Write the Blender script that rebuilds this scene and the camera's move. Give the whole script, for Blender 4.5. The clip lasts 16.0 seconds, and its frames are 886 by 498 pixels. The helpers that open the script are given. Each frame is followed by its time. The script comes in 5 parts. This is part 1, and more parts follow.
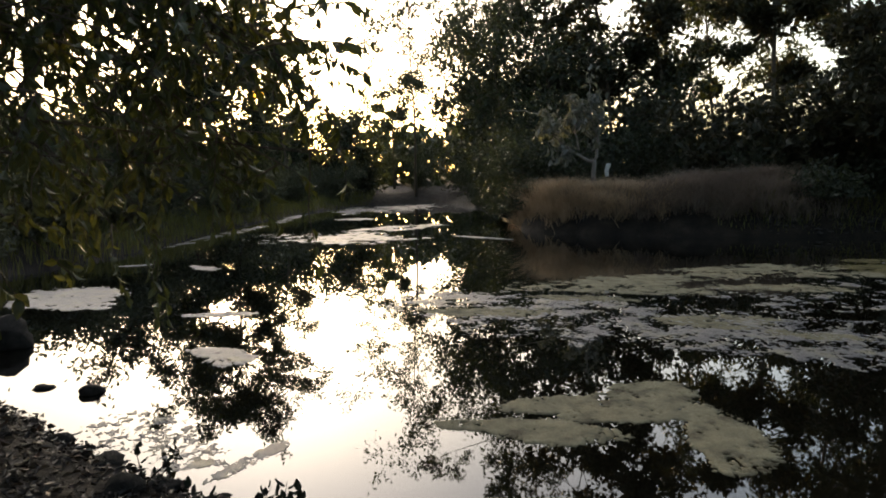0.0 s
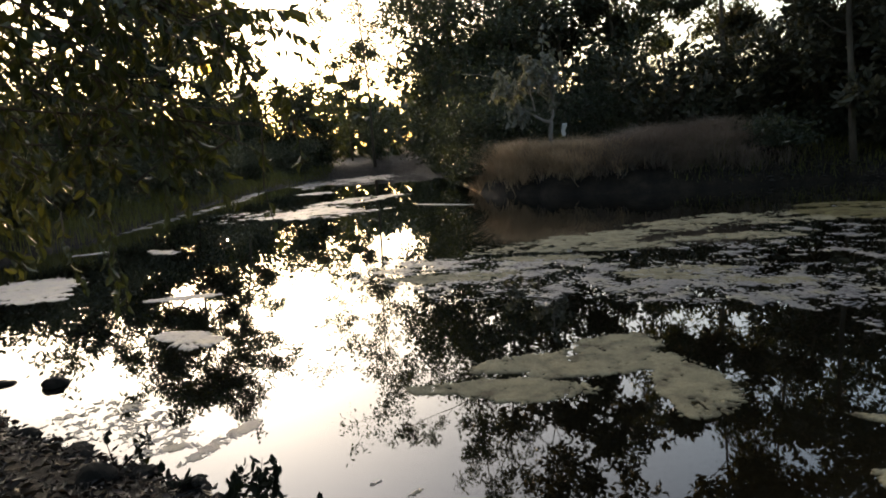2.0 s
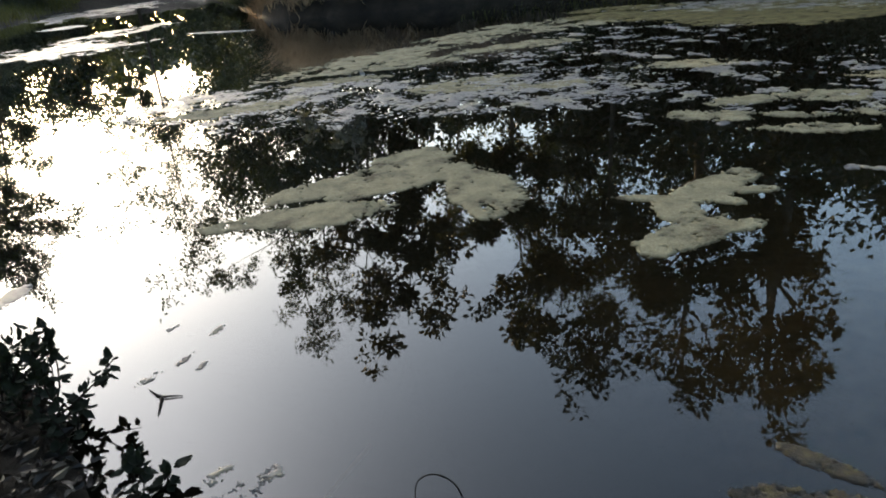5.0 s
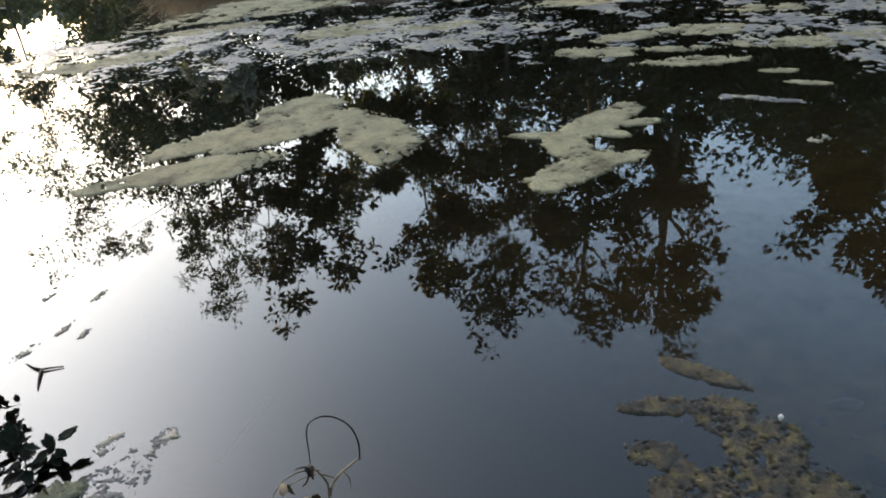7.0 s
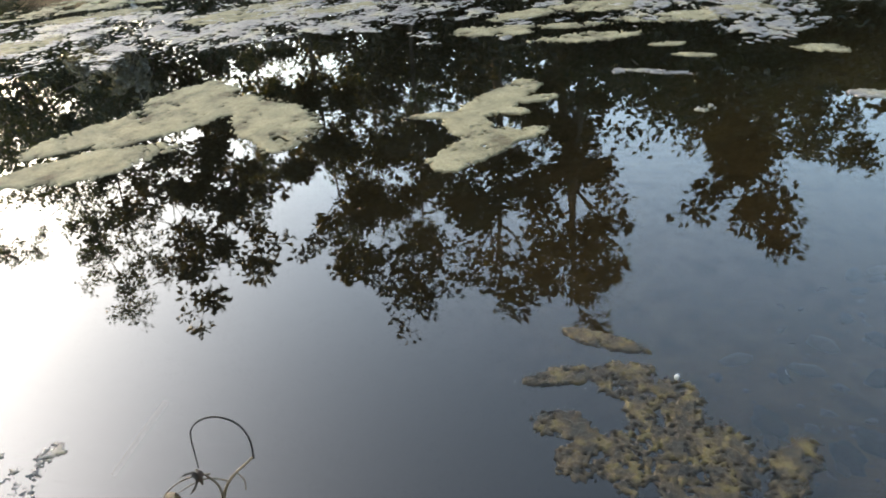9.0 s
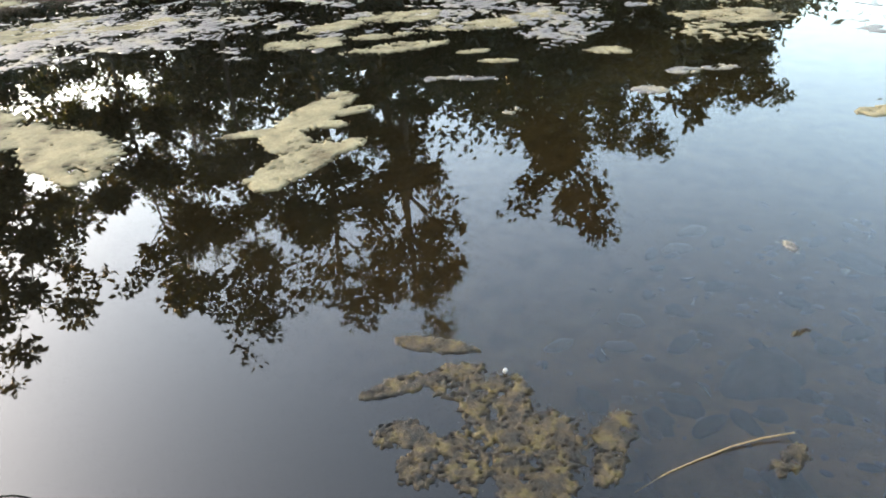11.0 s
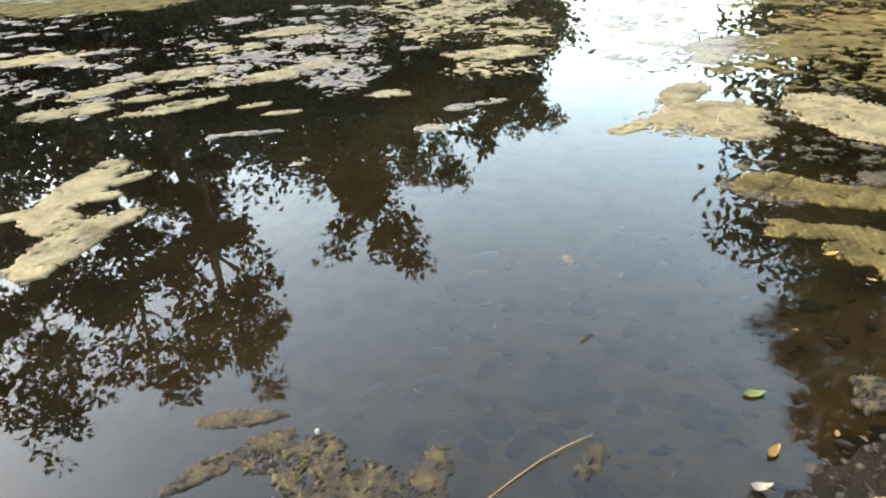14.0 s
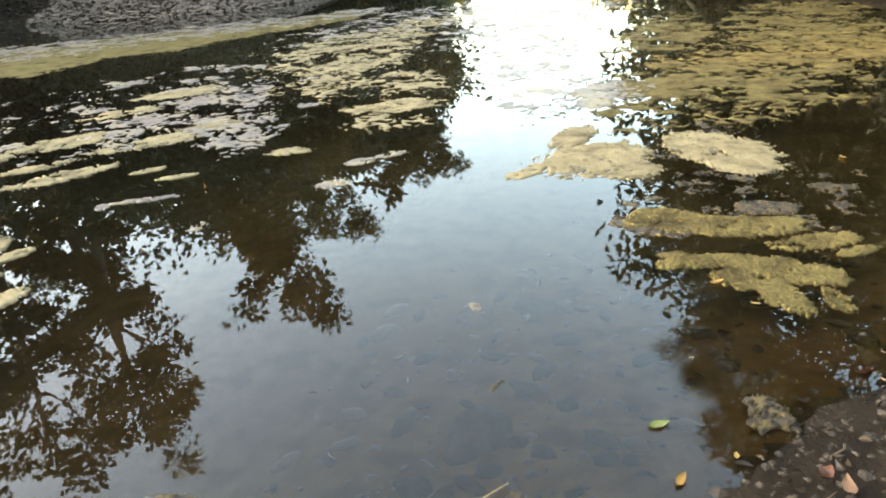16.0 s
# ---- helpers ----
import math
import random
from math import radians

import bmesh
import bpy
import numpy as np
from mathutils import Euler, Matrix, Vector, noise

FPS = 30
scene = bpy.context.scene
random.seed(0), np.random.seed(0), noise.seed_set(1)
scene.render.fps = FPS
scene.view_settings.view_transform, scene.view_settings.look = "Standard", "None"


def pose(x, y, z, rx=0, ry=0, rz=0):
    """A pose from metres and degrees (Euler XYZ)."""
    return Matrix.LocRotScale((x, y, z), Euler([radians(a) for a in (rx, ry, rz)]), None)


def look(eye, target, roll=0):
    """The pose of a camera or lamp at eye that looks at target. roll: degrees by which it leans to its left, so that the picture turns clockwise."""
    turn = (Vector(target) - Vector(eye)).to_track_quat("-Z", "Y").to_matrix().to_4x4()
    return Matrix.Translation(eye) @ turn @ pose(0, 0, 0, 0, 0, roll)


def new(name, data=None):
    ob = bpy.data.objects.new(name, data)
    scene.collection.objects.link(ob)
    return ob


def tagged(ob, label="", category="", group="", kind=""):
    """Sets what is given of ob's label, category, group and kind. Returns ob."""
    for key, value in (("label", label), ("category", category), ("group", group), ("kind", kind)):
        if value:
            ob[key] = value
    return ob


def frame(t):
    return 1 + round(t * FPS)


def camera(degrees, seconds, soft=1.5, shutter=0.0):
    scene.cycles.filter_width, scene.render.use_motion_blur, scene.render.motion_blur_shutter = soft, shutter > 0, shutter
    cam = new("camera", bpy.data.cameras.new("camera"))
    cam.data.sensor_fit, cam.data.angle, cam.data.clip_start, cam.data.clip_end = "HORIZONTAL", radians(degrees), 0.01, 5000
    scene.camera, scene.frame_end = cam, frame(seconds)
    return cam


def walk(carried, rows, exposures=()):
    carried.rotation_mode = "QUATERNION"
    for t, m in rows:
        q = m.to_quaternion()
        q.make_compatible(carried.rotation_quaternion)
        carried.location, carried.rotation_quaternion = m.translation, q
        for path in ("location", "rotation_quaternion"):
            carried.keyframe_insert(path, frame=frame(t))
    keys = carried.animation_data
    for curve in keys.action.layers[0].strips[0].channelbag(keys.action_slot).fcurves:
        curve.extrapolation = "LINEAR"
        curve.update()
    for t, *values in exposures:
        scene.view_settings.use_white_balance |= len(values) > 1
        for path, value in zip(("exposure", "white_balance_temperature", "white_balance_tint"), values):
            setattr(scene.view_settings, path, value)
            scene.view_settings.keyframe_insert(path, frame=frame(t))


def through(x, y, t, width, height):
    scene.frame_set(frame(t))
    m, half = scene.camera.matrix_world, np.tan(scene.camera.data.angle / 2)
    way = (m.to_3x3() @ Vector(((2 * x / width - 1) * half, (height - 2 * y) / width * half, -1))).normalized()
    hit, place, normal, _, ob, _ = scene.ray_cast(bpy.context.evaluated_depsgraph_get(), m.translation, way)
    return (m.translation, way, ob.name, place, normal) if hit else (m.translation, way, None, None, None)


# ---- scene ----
# ---- camera ----
cam = camera(66.3, 16.0, soft=1.8, shutter=0.3)
PATH = [
    (0, 0.035, -0.057, 1.535, -0.57, -5.85, -0.70),
    (0.5, 0.032, -0.049, 1.527, -0.31, -7.15, -1.12),
    (1, 0.036, -0.049, 1.528, -0.10, -5.79, -2.51),
    (1.5, 0.049, -0.052, 1.528, -3.70, -6.90, -3.04),
    (2, 0.044, -0.051, 1.521, -3.54, -8.62, -3.88),
    (2.5, 0.050, -0.045, 1.502, -5.27, -10.42, -4.80),
    (3, 0.056, -0.037, 1.495, -7.12, -13.09, -6.02),
    (3.5, 0.088, -0.028, 1.474, -10.96, -18.54, -5.87),
    (3.7, 0.069, -0.016, 1.485, -13.64, -19.77, -6.19),
    (5.8, 0.157, 0.028, 1.407, -21.05, -25.83, -5.74),
    (6, 0.154, 0.017, 1.421, -22.09, -26.26, -5.87),
    (6.5, 0.158, 0.020, 1.410, -24.89, -27.63, -5.88),
    (7, 0.177, 0.014, 1.391, -27.45, -29.07, -5.63),
    (7.5, 0.191, 0.018, 1.383, -28.50, -29.61, -5.85),
    (8, 0.208, 0.004, 1.364, -24.17, -29.87, -8.48),
    (8.5, 0.235, -0.006, 1.355, -29.61, -31.31, -7.27),
    (9, 0.241, 0.008, 1.359, -35.26, -30.99, -5.22),
    (9.5, 0.243, -0.007, 1.365, -39.71, -30.81, -4.15),
    (9.7, 0.261, -0.010, 1.362, -41.25, -30.81, -4.03),
    (11.8, 0.301, -0.043, 1.370, -54.90, -30.76, -3.58),
    (12, 0.306, -0.051, 1.373, -55.45, -30.09, -4.05),
    (12.5, 0.320, -0.057, 1.372, -60.00, -30.06, -3.01),
    (13, 0.338, -0.060, 1.367, -63.43, -29.68, -2.77),
    (13.5, 0.348, -0.072, 1.367, -65.67, -29.21, -2.95),
    (14, 0.357, -0.085, 1.375, -68.38, -28.45, -2.89),
    (14.5, 0.364, -0.094, 1.378, -70.94, -27.29, -2.76),
    (15, 0.367, -0.103, 1.381, -72.64, -26.31, -3.68),
    (15.5, 0.374, -0.111, 1.384, -75.06, -25.68, -3.34),
    (16, 0.374, -0.121, 1.398, -76.69, -24.84, -3.46),
]


def stance(x, y, z, yaw, pitch, roll):
    a, b = radians(yaw), radians(pitch)
    way = Vector((-math.sin(a) * math.cos(b), math.cos(a) * math.cos(b), math.sin(b)))
    eye = Vector((x, y, z))
    return look(eye, eye + way, roll)


EXPOSURES = [(0, 1.66, 7100, 10), (2, 1.76, 7000, 10), (3.5, 2.42, 6700, 9), (6, 2.57, 6400, 5), (7, 2.88, 6500, 6), (8, 3.08, 6700, 6), (8.5, 3.07, 6800, 7), (9, 3.53, 7000, 7), (9.6, 3.78, 7150, 8), (12.5, 4.13, 7900, 11), (16, 4.2, 8550, 9)]
walk(cam, [(r[0], stance(*r[1:])) for r in PATH], EXPOSURES)

# ---- sky and sun ----
SUN_AZ, SUN_EL = -14.3, 6.4
world = bpy.data.worlds.new("sky")
scene.world = world
world.use_nodes = True
wn = world.node_tree


def heaven(air, dust, ozone, lift=0.0):
    """An evening sky with the sun over the lamp's bearing; lift raises its glow into the high haze."""
    sky = wn.nodes.new("ShaderNodeTexSky")
    sky.sky_type = "NISHITA"
    sky.sun_disc = False
    sky.sun_elevation = radians(SUN_EL + lift)
    sky.sun_rotation = radians(SUN_AZ % 360)
    sky.air_density, sky.dust_density, sky.ozone_density = air, dust, ozone
    return sky.outputs[0]


def toned(kind, a, b):
    m = wn.nodes.new("ShaderNodeMix")
    m.data_type, m.blend_type = "RGBA", kind
    m.inputs[0].default_value = 1.0
    wn.links.new(a, m.inputs["A"])
    if isinstance(b, tuple):
        m.inputs["B"].default_value = (*b, 1)
    else:
        wn.links.new(b, m.inputs["B"])
    return m.outputs["Result"]


# clear air, a hazy glow spreading from the sun, and a thin even veil of high cloud
air = toned("MULTIPLY", heaven(1.0, 2.2, 1.5), (0.80, 0.79, 0.77))
haze = toned("MULTIPLY", heaven(0.3, 6.0, 3.0, 10.0), (0.060, 0.061, 0.060))
for lift, part in ((34.0, 0.086), (60.0, 0.026)):
    haze = toned("ADD", haze, toned("MULTIPLY", heaven(0.3, 6.0, 3.0, lift), (part, part, part)))
wn.links.new(toned("ADD", toned("ADD", air, haze), (0.067, 0.067, 0.069)), wn.nodes["Background"].inputs[0])
wn.nodes["Background"].inputs[1].default_value = 0.15
sun_data = bpy.data.lights.new("sun", "SUN")
sun_data.energy, sun_data.angle, sun_data.color = 2.4, radians(0.53), (1.0, 0.72, 0.42)
sun = new("sun", sun_data)
sa, se = radians(SUN_AZ), radians(SUN_EL)
sun_way = Vector((math.sin(sa) * math.cos(se), math.cos(sa) * math.cos(se), math.sin(se)))
sun.matrix_world = look(sun_way * 100, (0, 0, 0))


# ---- materials ----
def material(name):
    m = bpy.data.materials.new(name)
    m.use_nodes = True
    n = m.node_tree
    return m, n, n.nodes["Principled BSDF"], n.nodes["Material Output"]


def mixed(n, factor, stops):
    """A colour ramp over a factor socket; stops: (position, colour)."""
    ramp = n.nodes.new("ShaderNodeValToRGB")
    els = ramp.color_ramp.elements
    while len(els) < len(stops):
        els.new(0.5)
    for e, (p, c) in zip(els, stops):
        e.position, e.color = p, (*c, 1)
    n.links.new(factor, ramp.inputs[0])
    return ramp.outputs[0]


def texture(n, scale, detail=6.0, rough=0.6, stretch=None):
    co = n.nodes.new("ShaderNodeNewGeometry").outputs["Position"]
    if stretch:
        mp = n.nodes.new("ShaderNodeMapping")
        mp.inputs["Scale"].default_value = stretch
        n.links.new(co, mp.inputs[0])
        co = mp.outputs[0]
    t = n.nodes.new("ShaderNodeTexNoise")
    t.inputs["Scale"].default_value, t.inputs["Detail"].default_value = scale, detail
    t.inputs["Roughness"].default_value = rough
    n.links.new(co, t.inputs["Vector"])
    return t.outputs["Fac"]


def bumped(n, bsdf, height, strength, distance):
    b = n.nodes.new("ShaderNodeBump")
    b.inputs["Strength"].default_value, b.inputs["Distance"].default_value = strength, distance
    n.links.new(height, b.inputs["Height"])
    n.links.new(b.outputs[0], bsdf.inputs["Normal"])


def blended(n, a, b, factor):
    m = n.nodes.new("ShaderNodeMix")
    m.data_type, m.blend_type = "RGBA", "MULTIPLY"
    m.inputs[0].default_value = factor
    n.links.new(a, m.inputs["A"])
    n.links.new(b, m.inputs["B"])
    return m.outputs["Result"]


def surface(name, stops, scale, fine, rough, bump=0.5, depth=0.01, spec=0.5, stretch=None):
    m, n, p, _ = material(name)
    coarse = texture(n, scale, stretch=stretch)
    small = texture(n, fine, 8, 0.7, stretch)
    grain = mixed(n, small, [(0.3, (0.55, 0.55, 0.55)), (0.7, (1.25, 1.25, 1.25))])
    n.links.new(blended(n, mixed(n, coarse, stops), grain, 0.8), p.inputs["Base Color"])
    p.inputs["Roughness"].default_value = rough
    p.inputs["Specular IOR Level"].default_value = spec
    bumped(n, p, small, bump, depth)
    return m


def leafy(name, stops, through, rough=0.45, share=0.4, by_object=False):
    """Leaf: glossy skin over a body that lets light through; colour varies leaf by leaf."""
    m, n, p, out = material(name)
    if by_object:
        rnd = n.nodes.new("ShaderNodeObjectInfo").outputs["Random"]
    else:
        rnd = n.nodes.new("ShaderNodeNewGeometry").outputs["Random Per Island"]
    veins = mixed(n, texture(n, 60, 4), [(0.3, (0.7, 0.7, 0.7)), (0.7, (1.15, 1.15, 1.15))])
    n.links.new(blended(n, mixed(n, rnd, stops), veins, 0.7), p.inputs["Base Color"])
    p.inputs["Roughness"].default_value = rough
    p.inputs["Specular IOR Level"].default_value = 0.35
    glow = n.nodes.new("ShaderNodeBsdfTranslucent")
    glow.inputs[0].default_value = (*through, 1)
    mix = n.nodes.new("ShaderNodeMixShader")
    mix.inputs[0].default_value = share
    n.links.new(p.outputs[0], mix.inputs[1])
    n.links.new(glow.outputs[0], mix.inputs[2])
    n.links.new(mix.outputs[0], out.inputs[0])
    return m


def watery():
    m, n, p, out = material("pond_water")
    n.nodes.remove(p)
    clear = n.nodes.new("ShaderNodeBsdfTransparent")
    at = n.nodes.new("ShaderNodeSeparateXYZ")
    n.links.new(n.nodes.new("ShaderNodeNewGeometry").outputs["Position"], at.inputs[0])
    reach = []
    for axis, start, end in (("X", 1.1, 1.7), ("Y", 4.8, 2.2)):
        ramp = n.nodes.new("ShaderNodeMapRange")
        ramp.inputs["From Min"].default_value, ramp.inputs["From Max"].default_value = start, end
        n.links.new(at.outputs[axis], ramp.inputs[0])
        reach.append(ramp.outputs[0])
    shallow = n.nodes.new("ShaderNodeMath")
    shallow.operation = "MULTIPLY"
    n.links.new(reach[0], shallow.inputs[0])
    n.links.new(reach[1], shallow.inputs[1])
    # murky where the pond is deep, clear in the shallows
    n.links.new(mixed(n, shallow.outputs[0], [(0.0, (0.12, 0.105, 0.078)), (1.0, (0.88, 0.78, 0.61))]), clear.inputs[0])
    gloss = n.nodes.new("ShaderNodeBsdfGlossy")
    gloss.inputs["Roughness"].default_value = 0.0
    gloss.inputs[0].default_value = (0.95, 0.97, 1.0, 1)
    fres = n.nodes.new("ShaderNodeFresnel")
    fres.inputs[0].default_value = 1.8
    steep = n.nodes.new("ShaderNodeMath")
    steep.operation, steep.use_clamp = "MULTIPLY_ADD", True
    steep.inputs[1].default_value, steep.inputs[2].default_value = 1.39, -0.082
    n.links.new(fres.outputs[0], steep.inputs[0])
    mix = n.nodes.new("ShaderNodeMixShader")
    n.links.new(steep.outputs[0], mix.inputs[0])
    silt = n.nodes.new("ShaderNodeBsdfDiffuse")
    silt.inputs[0].default_value = (0.115, 0.104, 0.066, 1)
    body = n.nodes.new("ShaderNodeMixShader")
    cloud = n.nodes.new("ShaderNodeMapRange")
    for slot, value in (("From Min", 6.0), ("From Max", 10.0), ("To Min", 0.035), ("To Max", 0.18)):
        cloud.inputs[slot].default_value = value
    n.links.new(at.outputs["X"], cloud.inputs[0])
    n.links.new(cloud.outputs[0], body.inputs[0])
    n.links.new(clear.outputs[0], body.inputs[1])
    n.links.new(silt.outputs[0], body.inputs[2])
    n.links.new(body.outputs[0], mix.inputs[1])
    n.links.new(gloss.outputs[0], mix.inputs[2])
    n.links.new(mix.outputs[0], out.inputs[0])
    b = n.nodes.new("ShaderNodeBump")
    b.inputs["Strength"].default_value, b.inputs["Distance"].default_value = 0.25, 0.0015
    n.links.new(texture(n, 1.3, 1, 0.4), b.inputs["Height"])
    for s in (gloss, fres):
        n.links.new(b.outputs[0], s.inputs["Normal"])
    return m


WATER = watery()
MUD = surface("wet_mud", [(0.35, (0.009, 0.007, 0.0055)), (0.52, (0.019, 0.0145, 0.010)), (0.68, (0.038, 0.029, 0.020))], 2.5, 26, 0.65, 1.0, 0.03, 0.13)


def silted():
    """The pond bed: brown silt, painted darker with depth for light lost in water."""
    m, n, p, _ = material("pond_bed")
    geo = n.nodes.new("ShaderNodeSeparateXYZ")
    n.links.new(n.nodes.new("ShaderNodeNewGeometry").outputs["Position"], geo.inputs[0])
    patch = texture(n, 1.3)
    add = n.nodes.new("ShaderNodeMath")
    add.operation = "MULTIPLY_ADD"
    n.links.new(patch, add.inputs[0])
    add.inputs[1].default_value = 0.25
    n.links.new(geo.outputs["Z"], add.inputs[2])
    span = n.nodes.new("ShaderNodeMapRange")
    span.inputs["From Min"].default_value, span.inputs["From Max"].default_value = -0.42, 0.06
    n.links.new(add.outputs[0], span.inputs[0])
    # the low stops put the dimness of deep water into the colour
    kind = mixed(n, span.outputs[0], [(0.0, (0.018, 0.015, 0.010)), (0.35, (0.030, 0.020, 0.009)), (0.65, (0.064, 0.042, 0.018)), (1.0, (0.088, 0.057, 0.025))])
    small = texture(n, 14, 8, 0.7)
    grain = mixed(n, small, [(0.3, (0.5, 0.5, 0.5)), (0.7, (1.25, 1.25, 1.25))])
    blots = mixed(n, texture(n, 5.5, 3, 0.55), [(0.36, (0.32, 0.31, 0.31)), (0.48, (0.8, 0.8, 0.8)), (0.62, (1.1, 1.08, 1.05))])
    # a green film of algae covers the bed away from the near shore
    film = n.nodes.new("ShaderNodeMapRange")
    film.inputs["From Min"].default_value, film.inputs["From Max"].default_value = 2.9, 4.6
    n.links.new(geo.outputs["X"], film.inputs[0])
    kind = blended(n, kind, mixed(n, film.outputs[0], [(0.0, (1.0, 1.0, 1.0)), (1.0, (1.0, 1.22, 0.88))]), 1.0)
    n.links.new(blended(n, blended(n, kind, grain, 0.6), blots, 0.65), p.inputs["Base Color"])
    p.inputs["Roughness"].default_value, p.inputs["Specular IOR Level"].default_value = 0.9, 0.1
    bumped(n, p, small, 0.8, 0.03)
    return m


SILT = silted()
ALGAE = surface("yellow_algae", [(0.34, (0.095, 0.083, 0.052)), (0.46, (0.185, 0.168, 0.106)), (0.62, (0.25, 0.230, 0.145))], 5.5, 70, 0.75, 0.8, 0.008, 0.15)
SCUM = surface("grey_scum", [(0.36, (0.066, 0.064, 0.063)), (0.47, (0.138, 0.131, 0.126)), (0.54, (0.168, 0.156, 0.130)), (0.61, (0.22, 0.198, 0.125))], 3.4, 60, 0.38, 0.9, 0.008, 0.8)
SLIME = surface("brown_green_slime", [(0.38, (0.015, 0.017, 0.017)), (0.45, (0.033, 0.028, 0.020)), (0.52, (0.058, 0.044, 0.025)), (0.61, (0.115, 0.092, 0.034))], 19, 90, 0.4, 0.9, 0.02)
BARK = surface("grey_brown_bark", [(0.3, (0.055, 0.042, 0.03)), (0.7, (0.14, 0.115, 0.085))], 2.5, 22, 0.85, 0.9, 0.02, 0.3, (1, 1, 0.25))
PALE_BARK = surface("pale_grey_bark", [(0.3, (0.16, 0.145, 0.13)), (0.7, (0.32, 0.29, 0.26))], 2.5, 18, 0.8, 0.7, 0.01, 0.3, (1, 1, 0.3))
ROCK = surface("dark_wet_rock", [(0.3, (0.012, 0.011, 0.010)), (0.7, (0.04, 0.037, 0.033))], 4, 30, 0.8, 0.9, 0.02, 0.1)
STONE = surface("pale_shore_stone", [(0.3, (0.065, 0.055, 0.047)), (0.7, (0.21, 0.175, 0.148))], 5, 40, 0.75, 0.7, 0.01)
SUNKEN = surface("silty_stone", [(0.3, (0.012, 0.011, 0.010)), (0.7, (0.05, 0.04, 0.03))], 5, 40, 0.8, 0.7, 0.01)
GOLD = surface("golden_algae", [(0.34, (0.046, 0.038, 0.015)), (0.47, (0.096, 0.082, 0.034)), (0.62, (0.150, 0.130, 0.053))], 5, 60, 0.8, 1.0, 0.014, 0.15)
STRAW = leafy("dry_grass", [(0.0, (0.22, 0.17, 0.12)), (0.5, (0.38, 0.30, 0.215)), (1.0, (0.55, 0.46, 0.35))], (0.56, 0.40, 0.24), 0.7, 0.5)
DEAD = leafy("grey_dead_grass", [(0.0, (0.11, 0.092, 0.08)), (0.5, (0.19, 0.160, 0.132)), (1.0, (0.30, 0.26, 0.22))], (0.25, 0.19, 0.14), 0.7, 0.4)
REED = leafy("green_grass", [(0.0, (0.06, 0.07, 0.02)), (1.0, (0.16, 0.15, 0.055))], (0.2, 0.2, 0.05), 0.6, 0.35)
LEAF = leafy("tree_leaf", [(0.0, (0.021, 0.028, 0.015)), (0.6, (0.040, 0.049, 0.032)), (1.0, (0.072, 0.077, 0.050))], (0.065, 0.08, 0.02), 0.5, 0.25)
TEAK = leafy("broad_leaf", [(0.0, (0.028, 0.030, 0.019)), (0.6, (0.050, 0.050, 0.031)), (1.0, (0.088, 0.078, 0.048))], (0.08, 0.07, 0.02), 0.55, 0.25)
GREY_LEAF = leafy("dusty_leaf", [(0.0, (0.11, 0.108, 0.095)), (1.0, (0.27, 0.26, 0.23))], (0.14, 0.15, 0.07), 0.6, 0.3)
NEAR_LEAF = leafy("overhanging_leaf", [(0.0, (0.025, 0.037, 0.018)), (0.6, (0.045, 0.062, 0.030)), (1.0, (0.10, 0.118, 0.062))], (0.13, 0.13, 0.02), 0.45, 0.26)
NEAR_LEAF_ONE = leafy("overhanging_leaf_single", [(0.0, (0.025, 0.037, 0.018)), (0.6, (0.045, 0.062, 0.030)), (1.0, (0.10, 0.118, 0.062))], (0.13, 0.13, 0.02), 0.45, 0.26, True)
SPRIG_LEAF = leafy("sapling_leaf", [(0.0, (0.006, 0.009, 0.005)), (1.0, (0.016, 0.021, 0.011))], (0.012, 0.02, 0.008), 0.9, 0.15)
SCRUB = leafy("scrub_leaf", [(0.0, (0.05, 0.056, 0.036)), (0.6, (0.085, 0.092, 0.06)), (1.0, (0.14, 0.14, 0.10))], (0.10, 0.11, 0.05), 0.6, 0.3)
DRY_LEAF = leafy("fallen_leaf_brown", [(0.0, (0.006, 0.005, 0.004)), (0.55, (0.018, 0.013, 0.009)), (0.88, (0.042, 0.031, 0.022)), (1.0, (0.12, 0.098, 0.07))], (0.06, 0.035, 0.015), 0.42, 0.08)
DRY_LEAF_ONE = leafy("fallen_leaf_single", [(0.0, (0.012, 0.008, 0.006)), (0.6, (0.032, 0.020, 0.013)), (0.88, (0.075, 0.038, 0.024)), (1.0, (0.17, 0.13, 0.08))], (0.06, 0.035, 0.015), 0.6, 0.08, True)
YELLOW_LEAF = leafy("yellow_leaf", [(0.0, (0.24, 0.15, 0.04)), (1.0, (0.28, 0.20, 0.075))], (0.4, 0.25, 0.03), 0.4, 0.2, True)
GREEN_LEAF = leafy("fresh_leaf", [(0.0, (0.13, 0.17, 0.06)), (1.0, (0.16, 0.20, 0.07))], (0.2, 0.3, 0.03), 0.4, 0.2, True)
RED_LEAF = leafy("russet_leaf", [(0.0, (0.06, 0.028, 0.02)), (0.6, (0.13, 0.055, 0.035)), (1.0, (0.22, 0.14, 0.09))], (0.06, 0.03, 0.015), 0.5, 0.08, True)
PALE = surface("pale_cloth", [(0.3, (0.55, 0.52, 0.48)), (0.7, (0.72, 0.70, 0.66))], 5, 40, 0.8, 0.4, 0.01)
CREAM = surface("bleached_leaf", [(0.3, (0.20, 0.17, 0.125)), (0.7, (0.30, 0.265, 0.21))], 12, 60, 0.7, 0.4, 0.004)
TWIG = surface("dry_twig", [(0.3, (0.10, 0.07, 0.045)), (0.7, (0.26, 0.19, 0.12))], 9, 60, 0.7, 0.5, 0.004)
